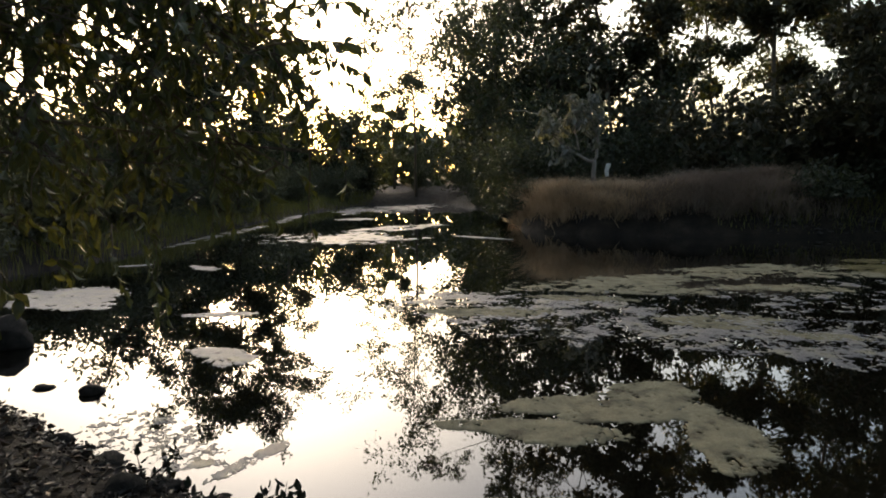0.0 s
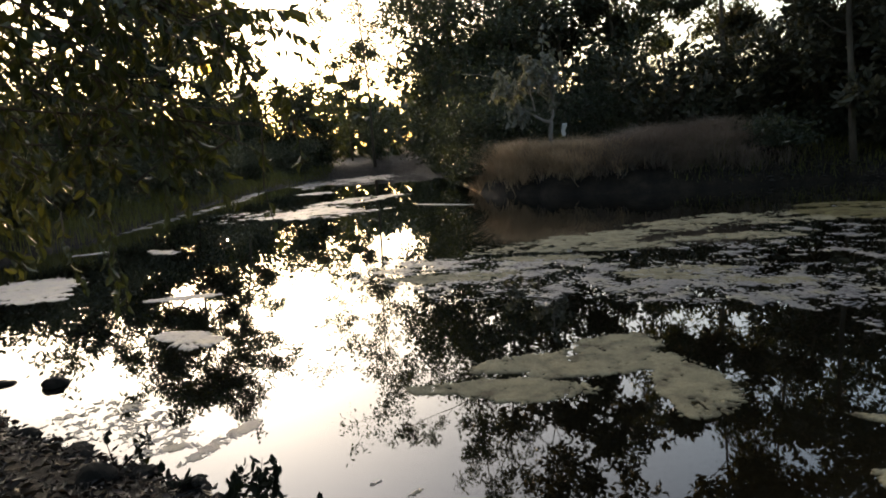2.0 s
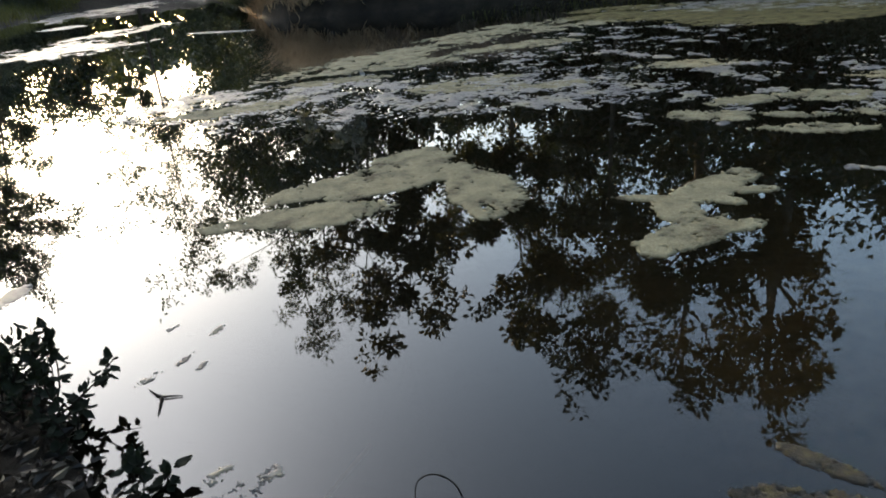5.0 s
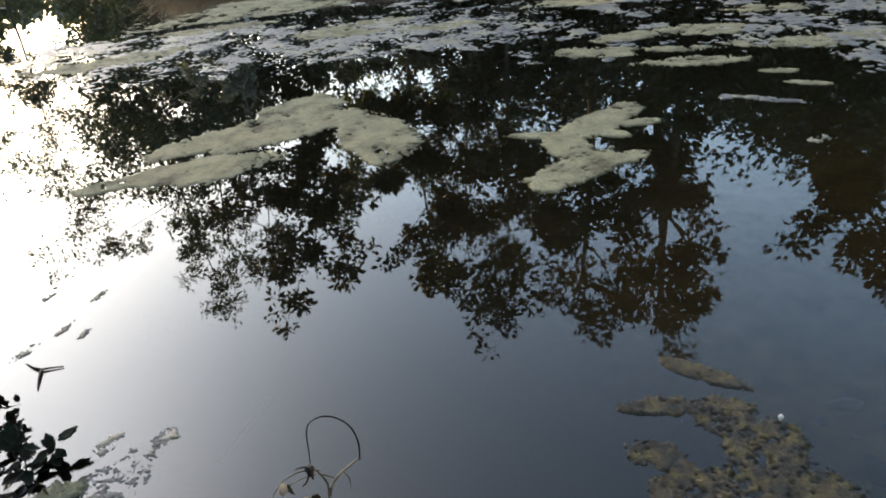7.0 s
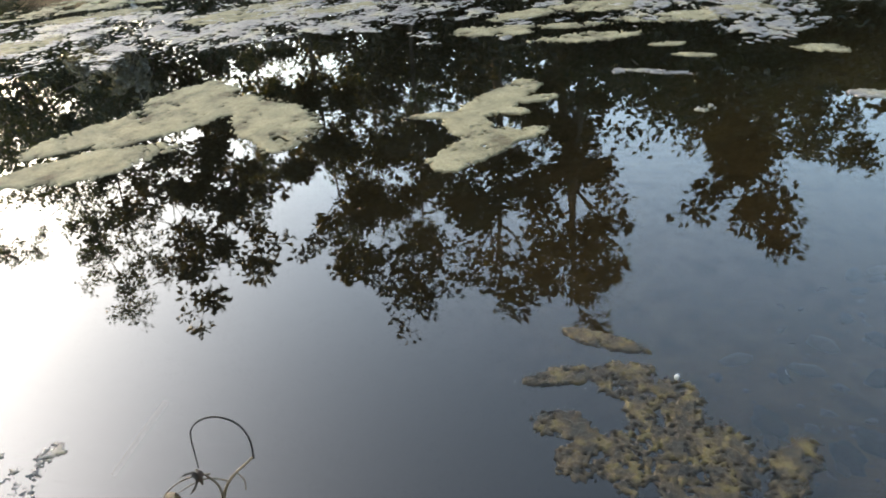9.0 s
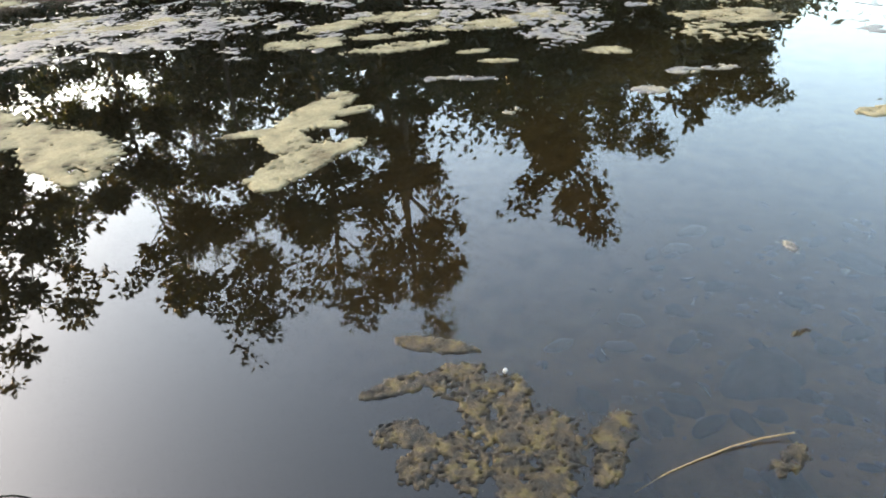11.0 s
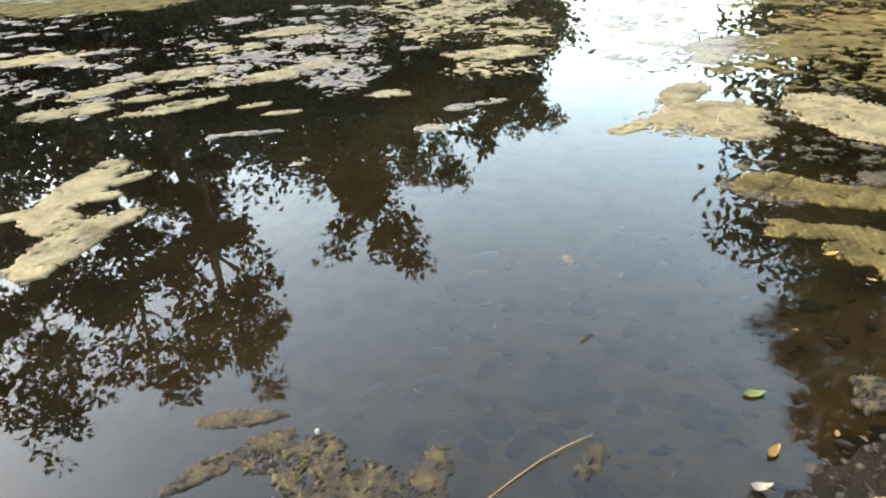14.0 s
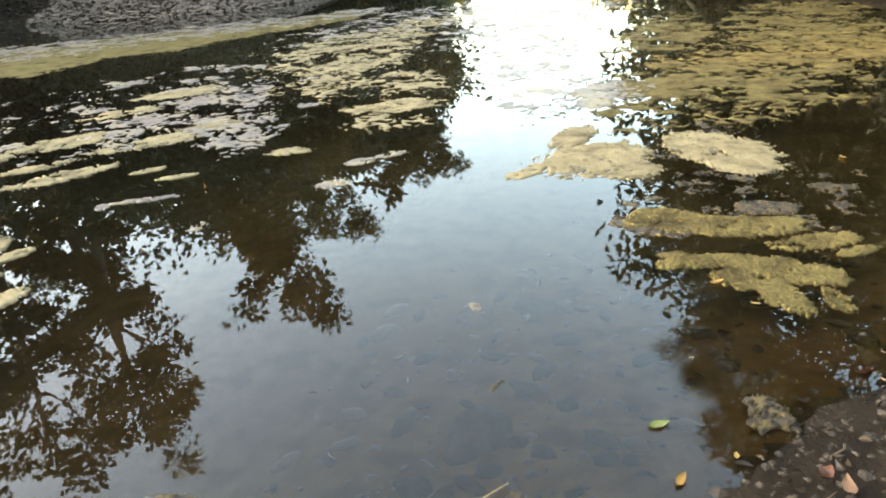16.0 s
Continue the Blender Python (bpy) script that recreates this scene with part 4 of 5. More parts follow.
# the tip hangs over the water, farther along the grass stands back above a bare dark bank
share = np.random.default_rng(20).random(len(mound))
grown = (bend < 9.6) & (inland > np.clip(0.2 * (mound[:, 0] - 2.6), 0.12, 0.32))
greyed = share < np.clip((mound[:, 0] - 3.6) / 3.2, 0, 1)
gold_side, grey_side = mound[grown & ~greyed], mound[grown & greyed]
grass("dry_grass", "tall dry straw-coloured grass on the grassy mound", np.concatenate([gold_side[:5000], tufts(gold_side[5000:5450], 42, 0.07, 28)]), 0.68, STRAW, 22, 1.7)
grass("dry_grass", "greyed dead grass on the back of the mound", np.concatenate([grey_side[:6000], tufts(grey_side[6000:6450], 42, 0.07, 29)]), 0.56, DEAD, 30, 1.8)
grass("bank_grass", "low dull grass behind the grassy mound", mound[mound[:, 0] > 7.2][:2600], 0.4, REED, 27, 1.0)
grass("bank_grass", "short dull grass along the far left bank", land_spots((-11, 9), (-4, 48), 9000, 0.0, 2.5, 23), 0.5, REED, 24, 0.5)
grass("bank_grass", "short dull grass along the gravel bank", land_spots((11, 5), (24, 16), 6000, 1.9, 5.0, 25), 0.35, REED, 26, 0.5)


# ---- the tree that hangs over the left of the pond ----
def one_leaf(name, length, width, mat, seed, curl=0.0):
    """A single leaf lying along +y from its stalk."""
    rng = np.random.default_rng(seed)
    rows, verts, faces = 5, [], []
    for i in range(rows + 1):
        t = i / rows
        w = 0.5 * width * (math.sin(math.pi * t ** 0.8) ** 0.8 if 0 < t < 1 else 0.06)
        z = curl * length * (t - 0.45) ** 2 * 1.6 + rng.normal() * 0.012 * length
        for k in (-1, 0, 1):
            verts.append((k * w * (1 + 0.12 * rng.normal()), t * length, z + abs(k) * width * (0.16 + curl * 0.35 * rng.random())))
    for i in range(rows):
        for k in (0, 1):
            a = 3 * i + k
            faces.append((a, a + 1, a + 4, a + 3))
    return mesh(name, verts, faces, mat, True)


def overhang():
    rng = np.random.default_rng(77)
    ox, oy = -4.7, 4.2
    oz = height_at(ox, oy)
    top = thing("overhanging_tree", ox, oy, oz, "small leafy tree leaning over the water from the bank", "tree")
    trunk = wander((0, 0, -0.2), (0.12, 0.05, 1), 5.2, 9, 0.07, 0.03, rng)
    under("trunk", mesh("trunk", *tube(trunk, np.linspace(0.11, 0.03, 10), 8), BARK, True), top)
    singles, base_all, way_all, len_all = [], [], [], []
    meshes = [one_leaf("leaf", 0.125, 0.05, NEAR_LEAF_ONE, k, 0.25) for k in range(4)]
    n = 0
    for az in (-45, -41, -38, -35, -32, -28, -25, -22, -19, -16.5, -14, -11.5, -9.5, -8):
        low = -8.0 + 11.5 * max(0.0, (az + 29) / 20)
        for step in range(6):
            el = low + 1.5 + step * (17 - low) / 5 + rng.normal() * 1.2
            big = 0.66 if az > -21 else 1.0
            far = rng.uniform(2.6, 3.3) if az > -21 else rng.uniform(3.9, 5.6)
            tgt = np.array([far * math.sin(radians(az)) - ox, far * math.cos(radians(az)) - oy, 1.53 + far * math.tan(radians(el)) - oz])
            start, _ = along(trunk, rng.uniform(0.35, 0.95))
            mid = 0.5 * (start + tgt) + np.array([0, 0, rng.uniform(0.1, 0.6)]) + rng.normal(size=3) * 0.15
            line = [(1 - t) ** 2 * start + 2 * t * (1 - t) * mid + t * t * tgt for t in np.linspace(0, 1, 9)]
            wood = [tube(line, np.linspace(0.020 * big, 0.004 * big, 9), 5)]
            for k in range((2 if az < -29 else 7 if az < -21 else 12) if step > 3 else 10 if az < -21 else 16):
                q, e = along(line, rng.uniform(0.45, 1.0))
                e = e / np.linalg.norm(e)
                w = e * 0.6 + rng.normal(size=3) * 0.55 + np.array([0, 0, -0.2])
                twig = wander(q, w / np.linalg.norm(w), big * rng.uniform(0.35, 0.75), 4, 0.18, -0.07, rng)
                wood.append(tube(twig, np.linspace(0.005, 0.0015, 5), 4))
                for j in range(12):
                    p, d = along(twig, (j + 0.7) / 12)
                    d = d / np.linalg.norm(d)
                    lw = d * 0.4 + rng.normal(size=3) * 0.42 + np.array([0, 0, -0.6])
                    lw /= np.linalg.norm(lw)
                    if az > -13 and step < 5 and n < 290 and (j + k) % 2:
                        rot = Vector(lw).to_track_quat("Y", "Z").to_matrix().to_4x4() @ pose(0, 0, 0, 0, rng.uniform(-70, 70), 0)
                        singles.append((Matrix.Translation(p) @ rot @ Matrix.Scale(float(big * rng.uniform(0.65, 1.0)), 4), meshes[n % 4]))
                        n += 1
                    else:
                        base_all.append(p)
                        way_all.append(lw)
                        len_all.append(big * rng.uniform(0.075, 0.13))
            under("branch", mesh("branch", *joined(wood), BARK, True), top)
    base_all, way_all, len_all = np.array(base_all), np.array(way_all), np.array(len_all)
    keep = clear_of_sun(base_all + np.array([ox, oy, oz]))
    base_all, way_all, len_all = base_all[keep], way_all[keep], len_all[keep]
    size = len_all
    v, f = leaves(np.array(base_all), np.array(way_all), size, size * 0.46, 0.22, rng, True)
    tagged(under("foliage", mesh("foliage", v, f, NEAR_LEAF), top, "mid-green leaves lit through by the sun"), kind="stuff")
    for m, me in singles:
        if clear_of_sun(np.array([m.translation + Vector((ox, oy, oz))]))[0]:
            under("leaf", me, top).matrix_basis = m


overhang()

# the small pale tree behind the grassy mound, with a cloth scrap caught on it
rng = np.random.default_rng(5)
px, py = 4.87, 20.4
pz = height_at(px, py)
pale = thing("pale_tree", px, py, pz, "small crooked pale-barked tree with dusty grey leaves", "tree")
wood, tips = [], []
# each limb as a bent line: start, two control points, end, thickness at both ends
CROOKED = [((0, 0, -0.2), (0.02, 0, 0.4), (-0.10, 0, 0.7), (-0.06, 0, 1.15), 0.085, 0.06),
         ((-0.06, 0, 1.1), (-0.45, -0.05, 1.15), (-0.65, -0.1, 1.5), (-1.0, -0.15, 1.55), 0.05, 0.022),
         ((-0.06, 0, 1.15), (0.08, 0, 1.5), (-0.05, -0.05, 1.75), (0.08, -0.1, 2.3), 0.05, 0.02),
         ((-0.95, -0.15, 1.54), (-1.2, -0.2, 1.7), (-1.3, -0.2, 2.1), (-1.5, -0.3, 2.55), 0.026, 0.012),
         ((-0.55, -0.1, 1.45), (-0.7, -0.1, 1.9), (-0.6, -0.2, 2.3), (-0.8, -0.2, 3.0), 0.03, 0.012),
         ((0.0, -0.05, 1.9), (-0.2, -0.1, 2.3), (-0.3, -0.1, 2.7), (-0.25, -0.2, 3.3), 0.03, 0.01),
         ((-1.45, -0.3, 2.45), (-1.9, -0.3, 2.5), (-2.2, -0.3, 2.6), (-2.7, -0.3, 2.62), 0.016, 0.006)]
for n, (p0, p1, p2, p3, thick, thin) in enumerate(CROOKED):
    p0, p1, p2, p3 = (np.array(p, float) for p in (p0, p1, p2, p3))
    limb = [(1 - t) ** 3 * p0 + 3 * t * (1 - t) ** 2 * p1 + 3 * t * t * (1 - t) * p2 + t ** 3 * p3 + rng.normal(size=3) * 0.02 * (0 < t < 1) for t in np.linspace(0, 1, 9)]
    wood.append(tube(limb, np.linspace(thick, thin, 9), 7))
    for k in range(0 if n in (0, 6) else 8):
        q, e = along(limb, rng.uniform(0.3, 1))
        w = e / np.linalg.norm(e) + rng.normal(size=3) * 0.6
        twig = wander(q, w / np.linalg.norm(w), rng.uniform(0.25, 0.6), 3, 0.2, -0.05, rng)
        wood.append(tube(twig, np.linspace(0.012, 0.004, 4), 4))
        tips += [twig[-1], twig[-2]]
under("trunk", mesh("trunk", *joined(wood), PALE_BARK, True), pale)
tips = np.array(tips)
base = tips[rng.integers(len(tips), size=560)] + rng.normal(size=(560, 3)) * 0.09
size = rng.uniform(0.15, 0.30, 560)
v, f = leaves(base, rng.normal(size=(560, 3)) * 0.6 + np.array([0, 0, -0.9]), size, size * 0.5, 0.25, rng, True)
under("crown", mesh("crown", v, f, GREY_LEAF), pale)
rag = []
for i in range(7):
    for k in range(4):
        rag.append((0.07 * (k - 1.5) * (1 - 0.03 * i) + 0.03 * math.sin(i * 1.3), 0.03 * math.sin(k * 2.1 + i), -0.085 * i + 0.015 * k))
cells = [(4 * i + k, 4 * i + k + 1, 4 * i + k + 5, 4 * i + k + 4) for i in range(6) for k in range(3)]
scrap = new("cloth_scrap", mesh("cloth_scrap", rag, cells, PALE, True))
scrap.matrix_basis = pose(px + 0.30, py - 0.2, pz + 1.02, 0, 10, 20) @ Matrix.Scale(0.75, 4)
scrap.modifiers.new("thickness", "SOLIDIFY").thickness = 0.012
tagged(scrap, "pale torn cloth scrap hanging on the crooked tree", "cloth")


# ---- the low sun, far beyond the trees ----
disc, dn, dp, dout = material("sun_glow")
glow = dn.nodes.new("ShaderNodeEmission")
glow.inputs[0].default_value, glow.inputs[1].default_value = (1.0, 0.42, 0.035, 1), 4
dn.links.new(glow.outputs[0], dout.inputs[0])
ball = bmesh.new()
bmesh.ops.create_icosphere(ball, subdivisions=3, radius=3.2)
disc_mesh = bpy.data.meshes.new("backdrop")
ball.to_mesh(disc_mesh)
ball.free()
disc_mesh.materials.append(disc)
orb = new("backdrop", disc_mesh)
orb.location = (400 * math.sin(sa), 400 * math.cos(sa), 1.5 + 400 * math.tan(radians(7.1)))
tagged(orb, "low evening sun shining through the leaves", "sun", "", "structure")


# ---- rocks and stones ----
def rock_mesh(name, size, mat, seed, detail=2, rough=0.42):
    bm = bmesh.new()
    bmesh.ops.create_icosphere(bm, subdivisions=detail, radius=1)
    for v in bm.verts:
        p = v.co.copy()
        n = noise.noise(p * 1.3 + Vector((seed * 3.1, 0, 0))) + 0.5 * noise.noise(p * 3 + Vector((0, seed * 2.3, 0)))
        v.co = Vector((p.x * size[0], p.y * size[1], p.z * size[2])) * (1 + rough * n)
    me = bpy.data.meshes.new(name)
    bm.to_mesh(me)
    bm.free()
    me.materials.append(mat)
    me.polygons.foreach_set("use_smooth", [True] * len(me.polygons))
    return me


def rock(name, x, y, z, size, mat, label, seed, turn=0, group="", detail=2):
    ob = new(name, rock_mesh(name, size, mat, seed, detail))
    ob.matrix_basis = pose(x, y, z, 0, 0, turn)
    return tagged(ob, label, "rock", group)


rock("rock", -4.120, 6.350, 0.09, (0.27, 0.24, 0.19), ROCK, "large dark rounded rock standing in the water", 1, 20, detail=3)
rock("rock", -2.520, 4.850, 0.015, (0.088, 0.07, 0.045), ROCK, "small dark wet rock in the shallow water", 2, 40, detail=3)
rock("rock", -2.950, 4.980, 0.0, (0.09, 0.06, 0.03), ROCK, "flat dark stone just above the water", 3, 0)
for n, (x, y, r) in enumerate([(-1.02, 3.02, 0.09), (-1.32, 3.22, 0.07), (-1.78, 3.55, 0.10), (-0.78, 2.78, 0.06), (-2.2, 3.85, 0.08), (-1.5, 3.1, 0.11)]):
    rock("rock", x, y, height_at(x, y) + 0.01, (r, 0.8 * r, 0.55 * r), ROCK, "dark muddy stone lying on the wet bank", 120 + n, 50 * n, "stones on the bank", 3)
rock("rock", 2.17, 0.21, height_at(2.17, 0.21) + 0.01, (0.15, 0.11, 0.07), ROCK, "sunken angular stone below the surface", 4, -12, detail=3)
for n, (x, y, a, b, turn) in enumerate([(1.70, 0.03, 0.107, 0.068, -27), (1.88, 0.37, 0.089, 0.058, 17), (1.96, 0.15, 0.059, 0.043, 42), (2.06, -0.01, 0.054, 0.038, -2), (2.01, -0.20, 0.058, 0.039, 61), (2.13, 0.08, 0.050, 0.038, 25), (3.21, 0.12, 0.135, 0.059, 7), (2.87, -0.04, 0.091, 0.059, 52), (1.52, 0.35, 0.098, 0.076, 30), (1.77, 0.62, 0.079, 0.049, -11), (1.78, 0.41, 0.069, 0.048, 8), (2.47, 0.08, 0.068, 0.050, 71), (2.36, -0.07, 0.050, 0.048, 19)]):
    rock("rock", x, y, height_at(x, y) + 0.2 * b, (0.7 * b, 0.72 * a, b * 0.6), ROCK, "dark sunken stone below the surface", 80 + n, 0.4 * turn - 15, "sunken stones", 3)
rng = np.random.default_rng(31)
kinds = [rock_mesh("pebble", (1, 0.75, 0.5), ROCK if k < 3 else SUNKEN, 20 + k, 2) for k in range(5)]
made = 0
while made < 150:
    x, y = rng.uniform(1.45, 3.9), rng.uniform(-1.4, 0.9)
    d = float(from_shore(np.array([x]), np.array([y]))[0])
    if not -1.9 < d < -0.15:
        continue
    ob = new("sunken_pebble", kinds[made % 5])
    r = float(0.014 + 0.045 * rng.random() ** 1.7)
    ob.matrix_basis = pose(x, y, height_at(x, y) + r * 0.2, 0, 0, rng.uniform(0, 360)) @ Matrix.Diagonal((r * float(rng.uniform(0.7, 1.5)), 0.8 * r, 0.8 * r, 1))
    tagged(ob, "silt-covered pebble on the shallow pond bed", "pebble", "pebbles on the pond bed")
    made += 1


def pebbles(name, label, spots, low, high, mat, seed):
    rng = np.random.default_rng(seed)
    z = ground_height(spots[:, 0], spots[:, 1])
    n = len(spots)
    ball = np.array([(1, 0, 0), (0.3, 0.95, 0.1), (-0.8, 0.6, 0), (-0.8, -0.6, 0.1), (0.3, -0.95, 0), (0.1, 0.05, 0.8), (0, 0, -0.6)])
    shape = np.array([(0, 1, 5), (1, 2, 5), (2, 3, 5), (3, 4, 5), (4, 0, 5), (1, 0, 6), (2, 1, 6), (3, 2, 6), (4, 3, 6), (0, 4, 6)])
    r = (low * (high / low) ** (rng.random(n) ** 1.8))[:, None, None]
    a = rng.uniform(0, 6.28, n)
    turn = np.stack([np.stack([np.cos(a), -np.sin(a), 0 * a], -1), np.stack([np.sin(a), np.cos(a), 0 * a], -1), np.stack([0 * a, 0 * a, 0.65 + 0 * a], -1)], 1)
    v = np.einsum("nij,kj->nki", turn, ball) * r * rng.uniform(0.75, 1.25, (n, 7, 1)) + np.stack([spots[:, 0], spots[:, 1], z], -1)[:, None]
    f = (shape[None] + 7 * np.arange(n)[:, None, None]).reshape(-1, 3)
    return tagged(new(name, mesh(name, v.reshape(-1, 3), f, mat)), label, "gravel", "", "stuff")


pebbles("gravel", "pale gravel and stones along the far bank", land_spots((11, 4.5), (20, 12.8), 9000, -0.1, 2.4, 33), 0.018, 0.085, STONE, 34)
pebbles("gravel", "scattered stones at the foot of the mound", land_spots((8, 13), (15, 18), 500, -0.2, 0.5, 35), 0.03, 0.11, SUNKEN, 36)
pebbles("bed_gravel", "fine silty gravel on the shallow pond bed", land_spots((1.6, -1.6), (4.2, 0.8), 600, -1.8, -0.05, 37), 0.006, 0.03, SUNKEN, 38)

# ---- fallen leaves ----
flat_leaves = [one_leaf("fallen_leaf", 1.0, w, DRY_LEAF_ONE, 50 + k, c) for k, (w, c) in enumerate([(0.5, 0.3), (0.42, 0.55), (0.6, 0.2), (0.55, 0.7), (0.45, 0.35)])]


def lay_leaf(x, y, z, size, turn, tilt, me, label, group=""):
    ob = new("fallen_leaf", me)
    ob.matrix_basis = pose(x, y, z, tilt, tilt * 0.7, turn) @ Matrix.Scale(size, 4)
    return tagged(ob, label, "leaf", group)


rng = np.random.default_rng(41)
spots = np.concatenate([land_spots((-2.6, 1.2), (0.6, 4.4), 170, 0.03, 1.3, 42), land_spots((1.7, -2.2), (4.3, -0.3), 34, -0.10, 0.9, 43)])
for n, (x, y) in enumerate(spots):
    lay_leaf(float(x), float(y), height_at(x, y) + 0.025, float(rng.uniform(0.03, 0.075)), rng.uniform(0, 360), float(rng.normal() * 18), flat_leaves[n % 5], "curled dry brown leaf lying on wet mud", "fallen leaves on the bank")


def litter(name, label, spots, seed, low, high, mat, lift=0.012):
    rng = np.random.default_rng(seed)
    z = ground_height(spots[:, 0], spots[:, 1])
    n = len(spots)
    way = rng.normal(size=(n, 3)) * [1, 1, 0.12]
    size = rng.uniform(low, high, n)
    v, f = leaves(np.stack([spots[:, 0], spots[:, 1], z + lift + 0.02 * rng.random(n)], -1), way, size, size * 0.5, 0.3, rng, True)
    return tagged(new(name, mesh(name, v, f, mat)), label, "leaf litter", "", "stuff")


litter("leaf_litter", "dark rotting leaf litter on the muddy bank", land_spots((-5, 0.6), (1.2, 6.5), 9500, -0.05, 2.0, 44), 45, 0.02, 0.065, DRY_LEAF)
litter("leaf_litter", "dark rotting leaf litter on the near bank", land_spots((1.5, -3), (4.7, 0), 1500, -0.08, 1.0, 46), 47, 0.010, 0.036, DRY_LEAF)
pebbles("bank_grit", "small dark stones pressed into the wet bank", land_spots((1.6, -2.2), (3.9, -0.3), 700, -0.06, 0.8, 93), 0.006, 0.024, SUNKEN, 94)
litter("sunken_litter", "sunken brown leaves on the shallow pond bed", land_spots((1.5, -1.8), (4.7, 1.0), 90, -2.2, -0.1, 48), 49, 0.03, 0.08, DRY_LEAF, 0.004)
litter("leaf_litter", "dry leaf litter on the far bank", land_spots((11, 4), (20, 16), 2500, 0.3, 4.5, 51), 52, 0.06, 0.16, DRY_LEAF)
russet = [one_leaf("fallen_leaf", 1.0, w, RED_LEAF, 55 + k, c) for k, (w, c) in enumerate([(0.6, 0.3), (0.5, 0.6), (0.7, 0.25)])]
rng = np.random.default_rng(47)
for n, (x, y) in enumerate(land_spots((1.8, -1.9), (3.5, -0.45), 16, -0.10, 0.6, 48)):
    lay_leaf(float(x), float(y), max(0.006, height_at(x, y) + 0.012), float(rng.uniform(0.05, 0.11)), rng.uniform(0, 360), float(rng.normal() * 14), russet[n % 3], "russet fallen leaf on the wet bank", "russet leaves")
fresh = one_leaf("fallen_leaf", 1.0, 0.42, GREEN_LEAF, 61, 0.12)
gold = one_leaf("fallen_leaf", 1.0, 0.45, YELLOW_LEAF, 62, 0.25)
lay_leaf(2.10, -0.32, 0.002, 0.072, 205, 0, fresh, "fresh green leaf floating on clear shallow water")
for x, y, size, turn in ((3.07, -0.63, 0.09, 200), (2.92, -0.76, 0.06, 150), (1.86, -0.38, 0.085, 240), (3.74, -0.60, 0.06, 10), (2.50, -0.50, 0.035, 30), (4.88, -1.64, 0.11, 100), (6.34, -2.25, 0.1, 40), (2.69, -1.32, 0.08, 60), (2.02, -0.56, 0.05, 80), (1.50, 0.79, 0.03, 60)):
    lay_leaf(x, y, max(0.003, height_at(x, y) + 0.012), 0.66 * size, turn, 2, gold, "yellow fallen leaf at the water's edge", "yellow leaves")
white = new("pale_petal", rock_mesh("pale_petal", (0.009, 0.007, 0.010), PALE, 63, 2, 0.3))
white.matrix_basis = pose(1.575, 0.812, 0.012, 0, 0, 20)
tagged(white, "small white shell stuck on the algae clump", "shell")
cream = one_leaf("fallen_leaf", 1.0, 0.5, CREAM, 64, 0.5)
lay_leaf(1.735, -0.33, max(0.006, height_at(1.735, -0.33) + 0.012), 0.055, 190, 6, cream, "bleached cream leaf curled at the water's edge")


# ---- twigs and sprigs ----
def twig(name, lines, mat, label, category="twig"):
    """One branched twig: lines of (points, start radius, end radius)."""
    parts = [tube(p, np.linspace(a, b, len(p)), 6) for p, a, b in lines]
    return tagged(new(name, mesh(name, *joined(parts), mat, True)), label, category)


twig("floating_twig", [([(-0.250, 2.450, 0.003), (-0.228, 2.405, 0.005), (-0.205, 2.372, 0.006)], 0.002, 0.005), ([(-0.205, 2.372, 0.006), (-0.175, 2.362, 0.006), (-0.135, 2.345, 0.004)], 0.005, 0.002),
                       ([(-0.205, 2.372, 0.006), (-0.213, 2.320, 0.007), (-0.220, 2.262, 0.002)], 0.005, 0.002)], DARK_TWIG, "black three-armed twig floating on still water")
twig("thin_stick", [([(1.794, 0.070, 0.014), (1.731, 0.133, 0.010), (1.666, 0.185, 0.007), (1.573, 0.243, 0.003), (1.498, 0.286, 0.001), (1.405, 0.329, -0.008)], 0.0026, 0.0013)], PALE_TWIG, "long thin pale stick lying in shallow water")
rng = np.random.default_rng(91)
for n, (x, y) in enumerate(land_spots((1.7, -1.9), (3.3, -0.4), 16, -0.08, 0.7, 92)):
    a, reach = rng.uniform(0, 6.28), rng.uniform(0.06, 0.2)
    z = max(0.004, height_at(x, y)) + 0.012
    line = [(float(x) + reach * math.cos(a) * u, float(y) + reach * math.sin(a) * u + 0.012 * math.sin(5 * u + n), z + 0.012 * u) for u in np.linspace(0, 1, 5)]
    twig("fallen_twig", [(line, 0.0035, 0.0015)], TWIG if n % 3 else PALE_TWIG, "short broken twig lying on the wet bank")
twig("sunken_stick", [([(0.425, 1.769, -0.012), (0.328, 1.695, -0.02), (0.221, 1.611, -0.035)], 0.010, 0.007)], PALE_TWIG, "pale straight stick just below the surface")
curl = thing("dry_plant", 0.36, 0.97, height_at(0.36, 0.97), "dry withered plant with a curled tendril over the water", "plant")
cz = -height_at(0.36, 0.97)


def stalk(points, a, b, mat=TWIG, name="stem", label=""):
    pts = [Vector((x - 0.36, y - 0.97, z + cz)) for x, y, z in points]
    for _ in range(2):
        cut = [pts[0]]
        for p, q in zip(pts, pts[1:]):
            cut += [p.lerp(q, 0.25), p.lerp(q, 0.75)]
        pts = cut + [pts[-1]]
    return under(name, mesh(name, *tube(pts, np.linspace(a, b, len(pts)), 6), mat, True), curl, label)


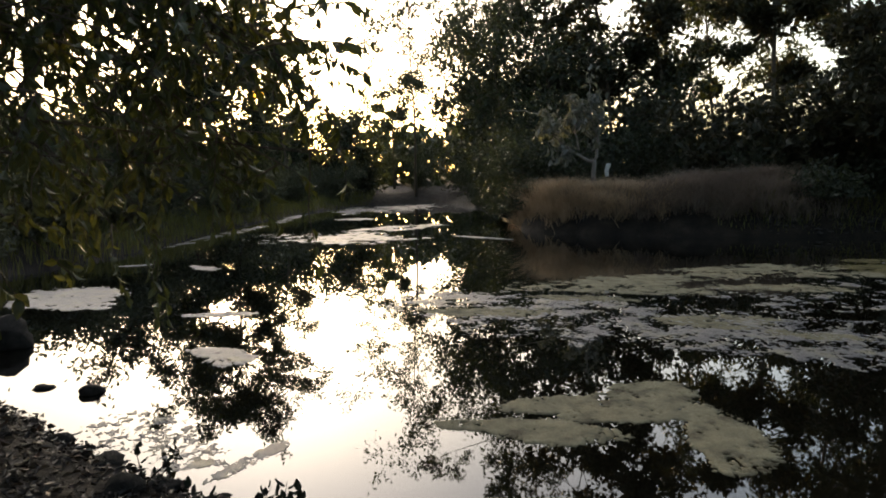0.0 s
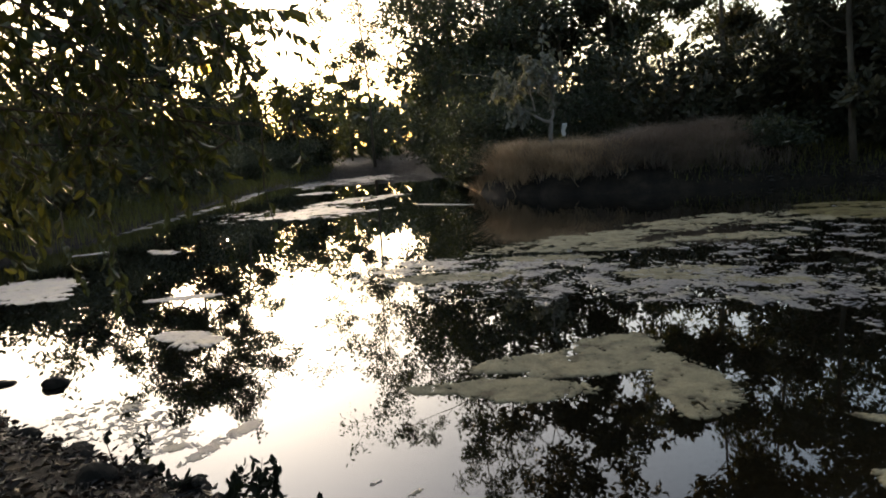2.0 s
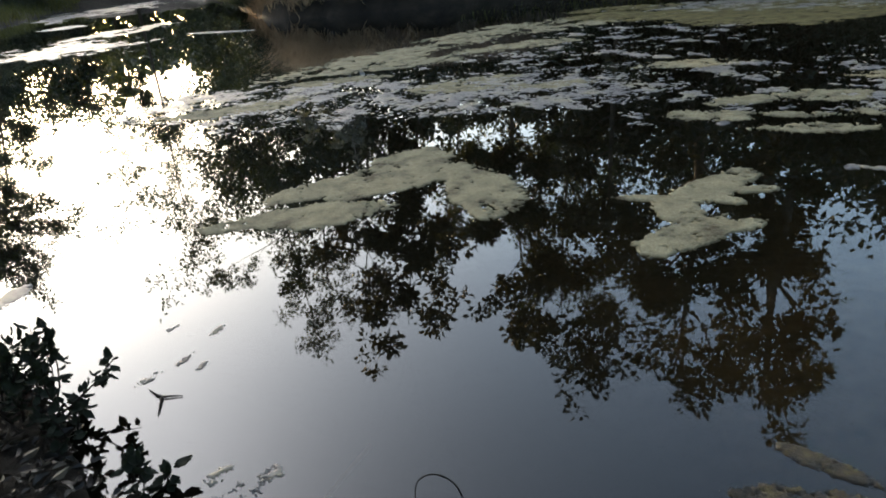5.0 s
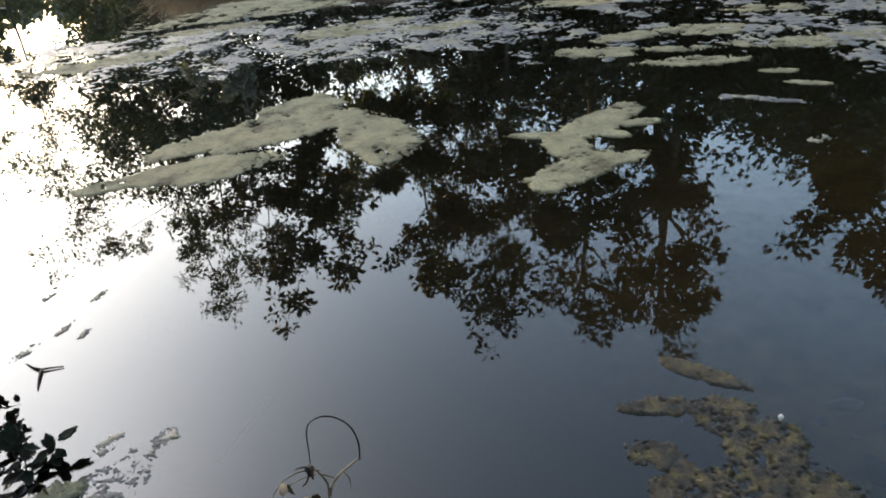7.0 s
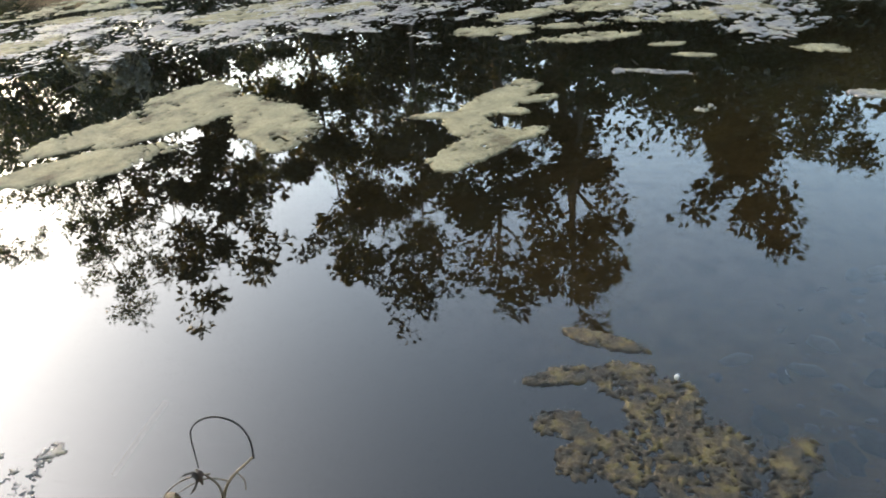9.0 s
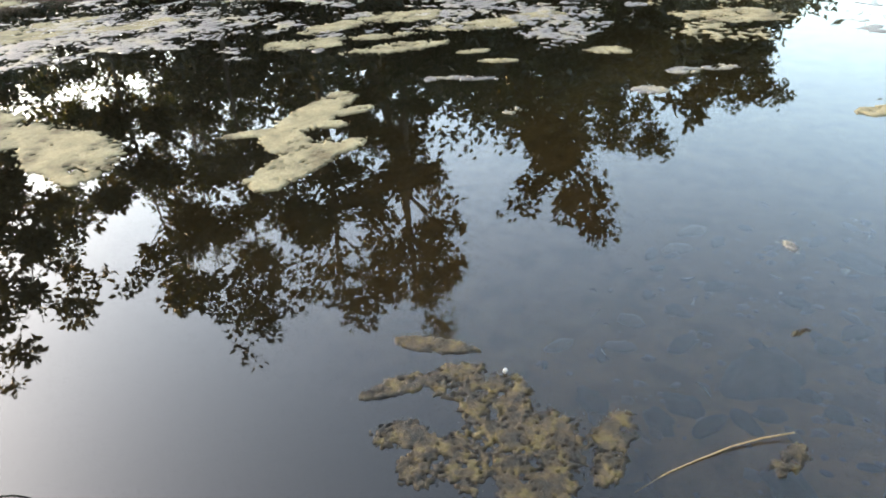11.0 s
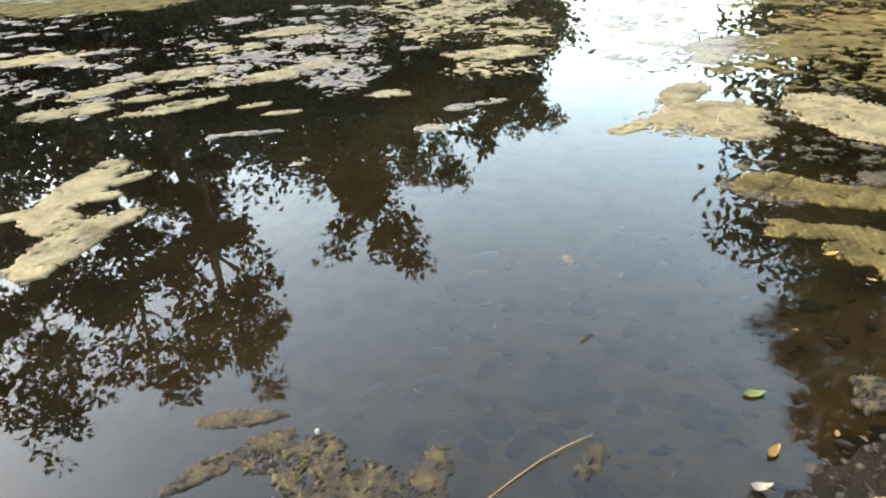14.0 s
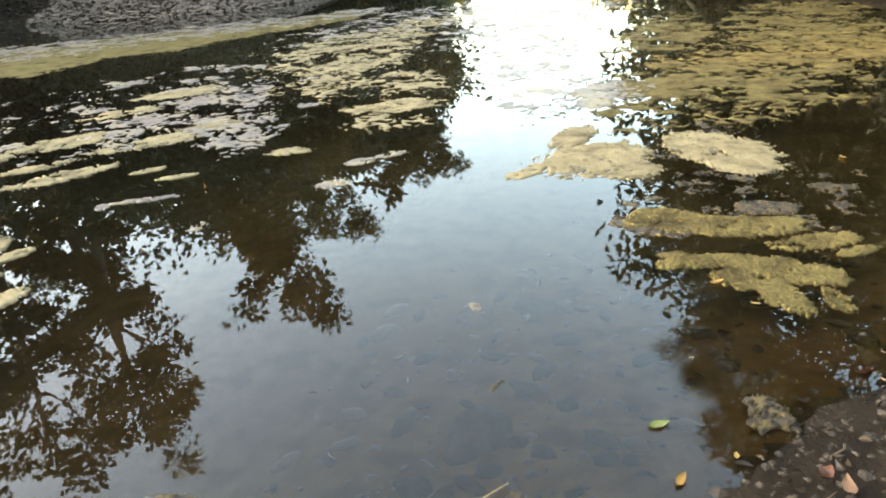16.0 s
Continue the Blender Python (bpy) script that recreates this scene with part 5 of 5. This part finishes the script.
stalk([(0.350, 0.971, -0.028), (0.358, 0.976, 0.139), (0.358, 0.982, 0.279), (0.374, 0.981, 0.335), (0.391, 0.980, 0.372), (0.446, 0.978, 0.395)], 0.0042, 0.0022)
stalk([(0.391, 0.980, 0.372), (0.363, 0.984, 0.400), (0.334, 0.980, 0.409), (0.307, 0.981, 0.405)], 0.0016, 0.0008)
stalk([(0.410, 0.979, 0.381), (0.419, 0.970, 0.363), (0.415, 0.971, 0.335)], 0.0015, 0.0008)
stalk([(0.358, 0.982, 0.279), (0.320, 0.983, 0.307), (0.302, 0.984, 0.279)], 0.0018, 0.0008)
stalk([(0.447, 0.978, 0.391), (0.452, 0.977, 0.437), (0.443, 0.976, 0.479), (0.428, 0.976, 0.507), (0.404, 0.975, 0.532), (0.380, 0.976, 0.539), (0.362, 0.976, 0.530), (0.357, 0.977, 0.507), (0.355, 0.978, 0.474), (0.352, 0.979, 0.437)], 0.0019, 0.0010, DARK_TWIG, "tendril", "thin dark curled tendril")
stalk([(0.365, 0.972, 0.316), (0.378, 0.980, 0.363), (0.362, 0.979, 0.409), (0.347, 0.979, 0.437)], 0.003, 0.0012)
stalk([(0.366, 0.970, 0.419), (0.324, 0.980, 0.432), (0.283, 0.981, 0.419), (0.258, 0.983, 0.372), (0.251, 0.985, 0.307)], 0.0016, 0.0008)
dead = [one_leaf("dead_leaf", 0.045, 0.025, DRY_LEAF_ONE, 70 + k, 1.4) for k in range(3)]
for n, (x, y, z) in enumerate([(0.347, 0.979, 0.442), (0.341, 0.969, 0.456), (0.328, 0.981, 0.372), (0.336, 0.981, 0.358), (0.342, 0.982, 0.321), (0.282, 0.981, 0.419)]):
    ob = under("dead_leaf", dead[n % 3], curl, "shrivelled dark brown leaf")
    ob.matrix_basis = pose(x - 0.36, y - 0.97, z + cz, 200 + 40 * n, 30 * n, 70 * n) @ Matrix.Scale(0.6 + 0.15 * (n % 3), 4)
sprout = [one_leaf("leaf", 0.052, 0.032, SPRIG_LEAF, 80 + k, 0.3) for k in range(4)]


def sprig(x, y, tall, count, lean, seed):
    rng = np.random.default_rng(seed)
    top = thing("sapling", x, y, height_at(x, y) - 0.01, "dark leafy sapling sprouting from the muddy bank", "sapling", "saplings on the muddy bank")
    stems = 3 + seed % 2
    for s in range(stems):
        w = np.array([lean[0], lean[1], 0.9]) + rng.normal(size=3) * [0.35, 0.35, 0.1]
        line = wander((rng.normal() * 0.03, rng.normal() * 0.03, 0), w / np.linalg.norm(w), tall * rng.uniform(0.7, 1.15), 6, 0.13, 0.02, rng)
        under("stem", mesh("stem", *tube(line, np.linspace(0.0045, 0.0012, 7), 5), DARK_TWIG, True), top)
        for k in range(int(1.5 * count) // stems):
            p, d = along(line, rng.uniform(0.25, 1.0))
            lw = d / np.linalg.norm(d) * 0.5 + rng.normal(size=3) * 0.7
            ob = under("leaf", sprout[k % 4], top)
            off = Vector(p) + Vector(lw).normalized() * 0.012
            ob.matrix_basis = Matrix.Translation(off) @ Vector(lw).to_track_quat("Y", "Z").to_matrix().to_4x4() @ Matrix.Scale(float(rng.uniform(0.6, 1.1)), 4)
    return top


for n, (x, y, tall, count) in enumerate([(-0.63, 2.54, 0.37, 46), (-0.56, 2.40, 0.34, 44), (-0.80, 2.72, 0.26, 34), (-0.52, 2.22, 0.18, 30), (-0.27, 1.86, 0.15, 34), (-0.76, 2.58, 0.30, 36), (-0.68, 2.44, 0.24, 30), (-1.45, 3.28, 0.24, 14), (-1.1, 2.95, 0.16, 14)]):
    sprig(x, y, tall, count, (0.42, 0.15), 300 + n)
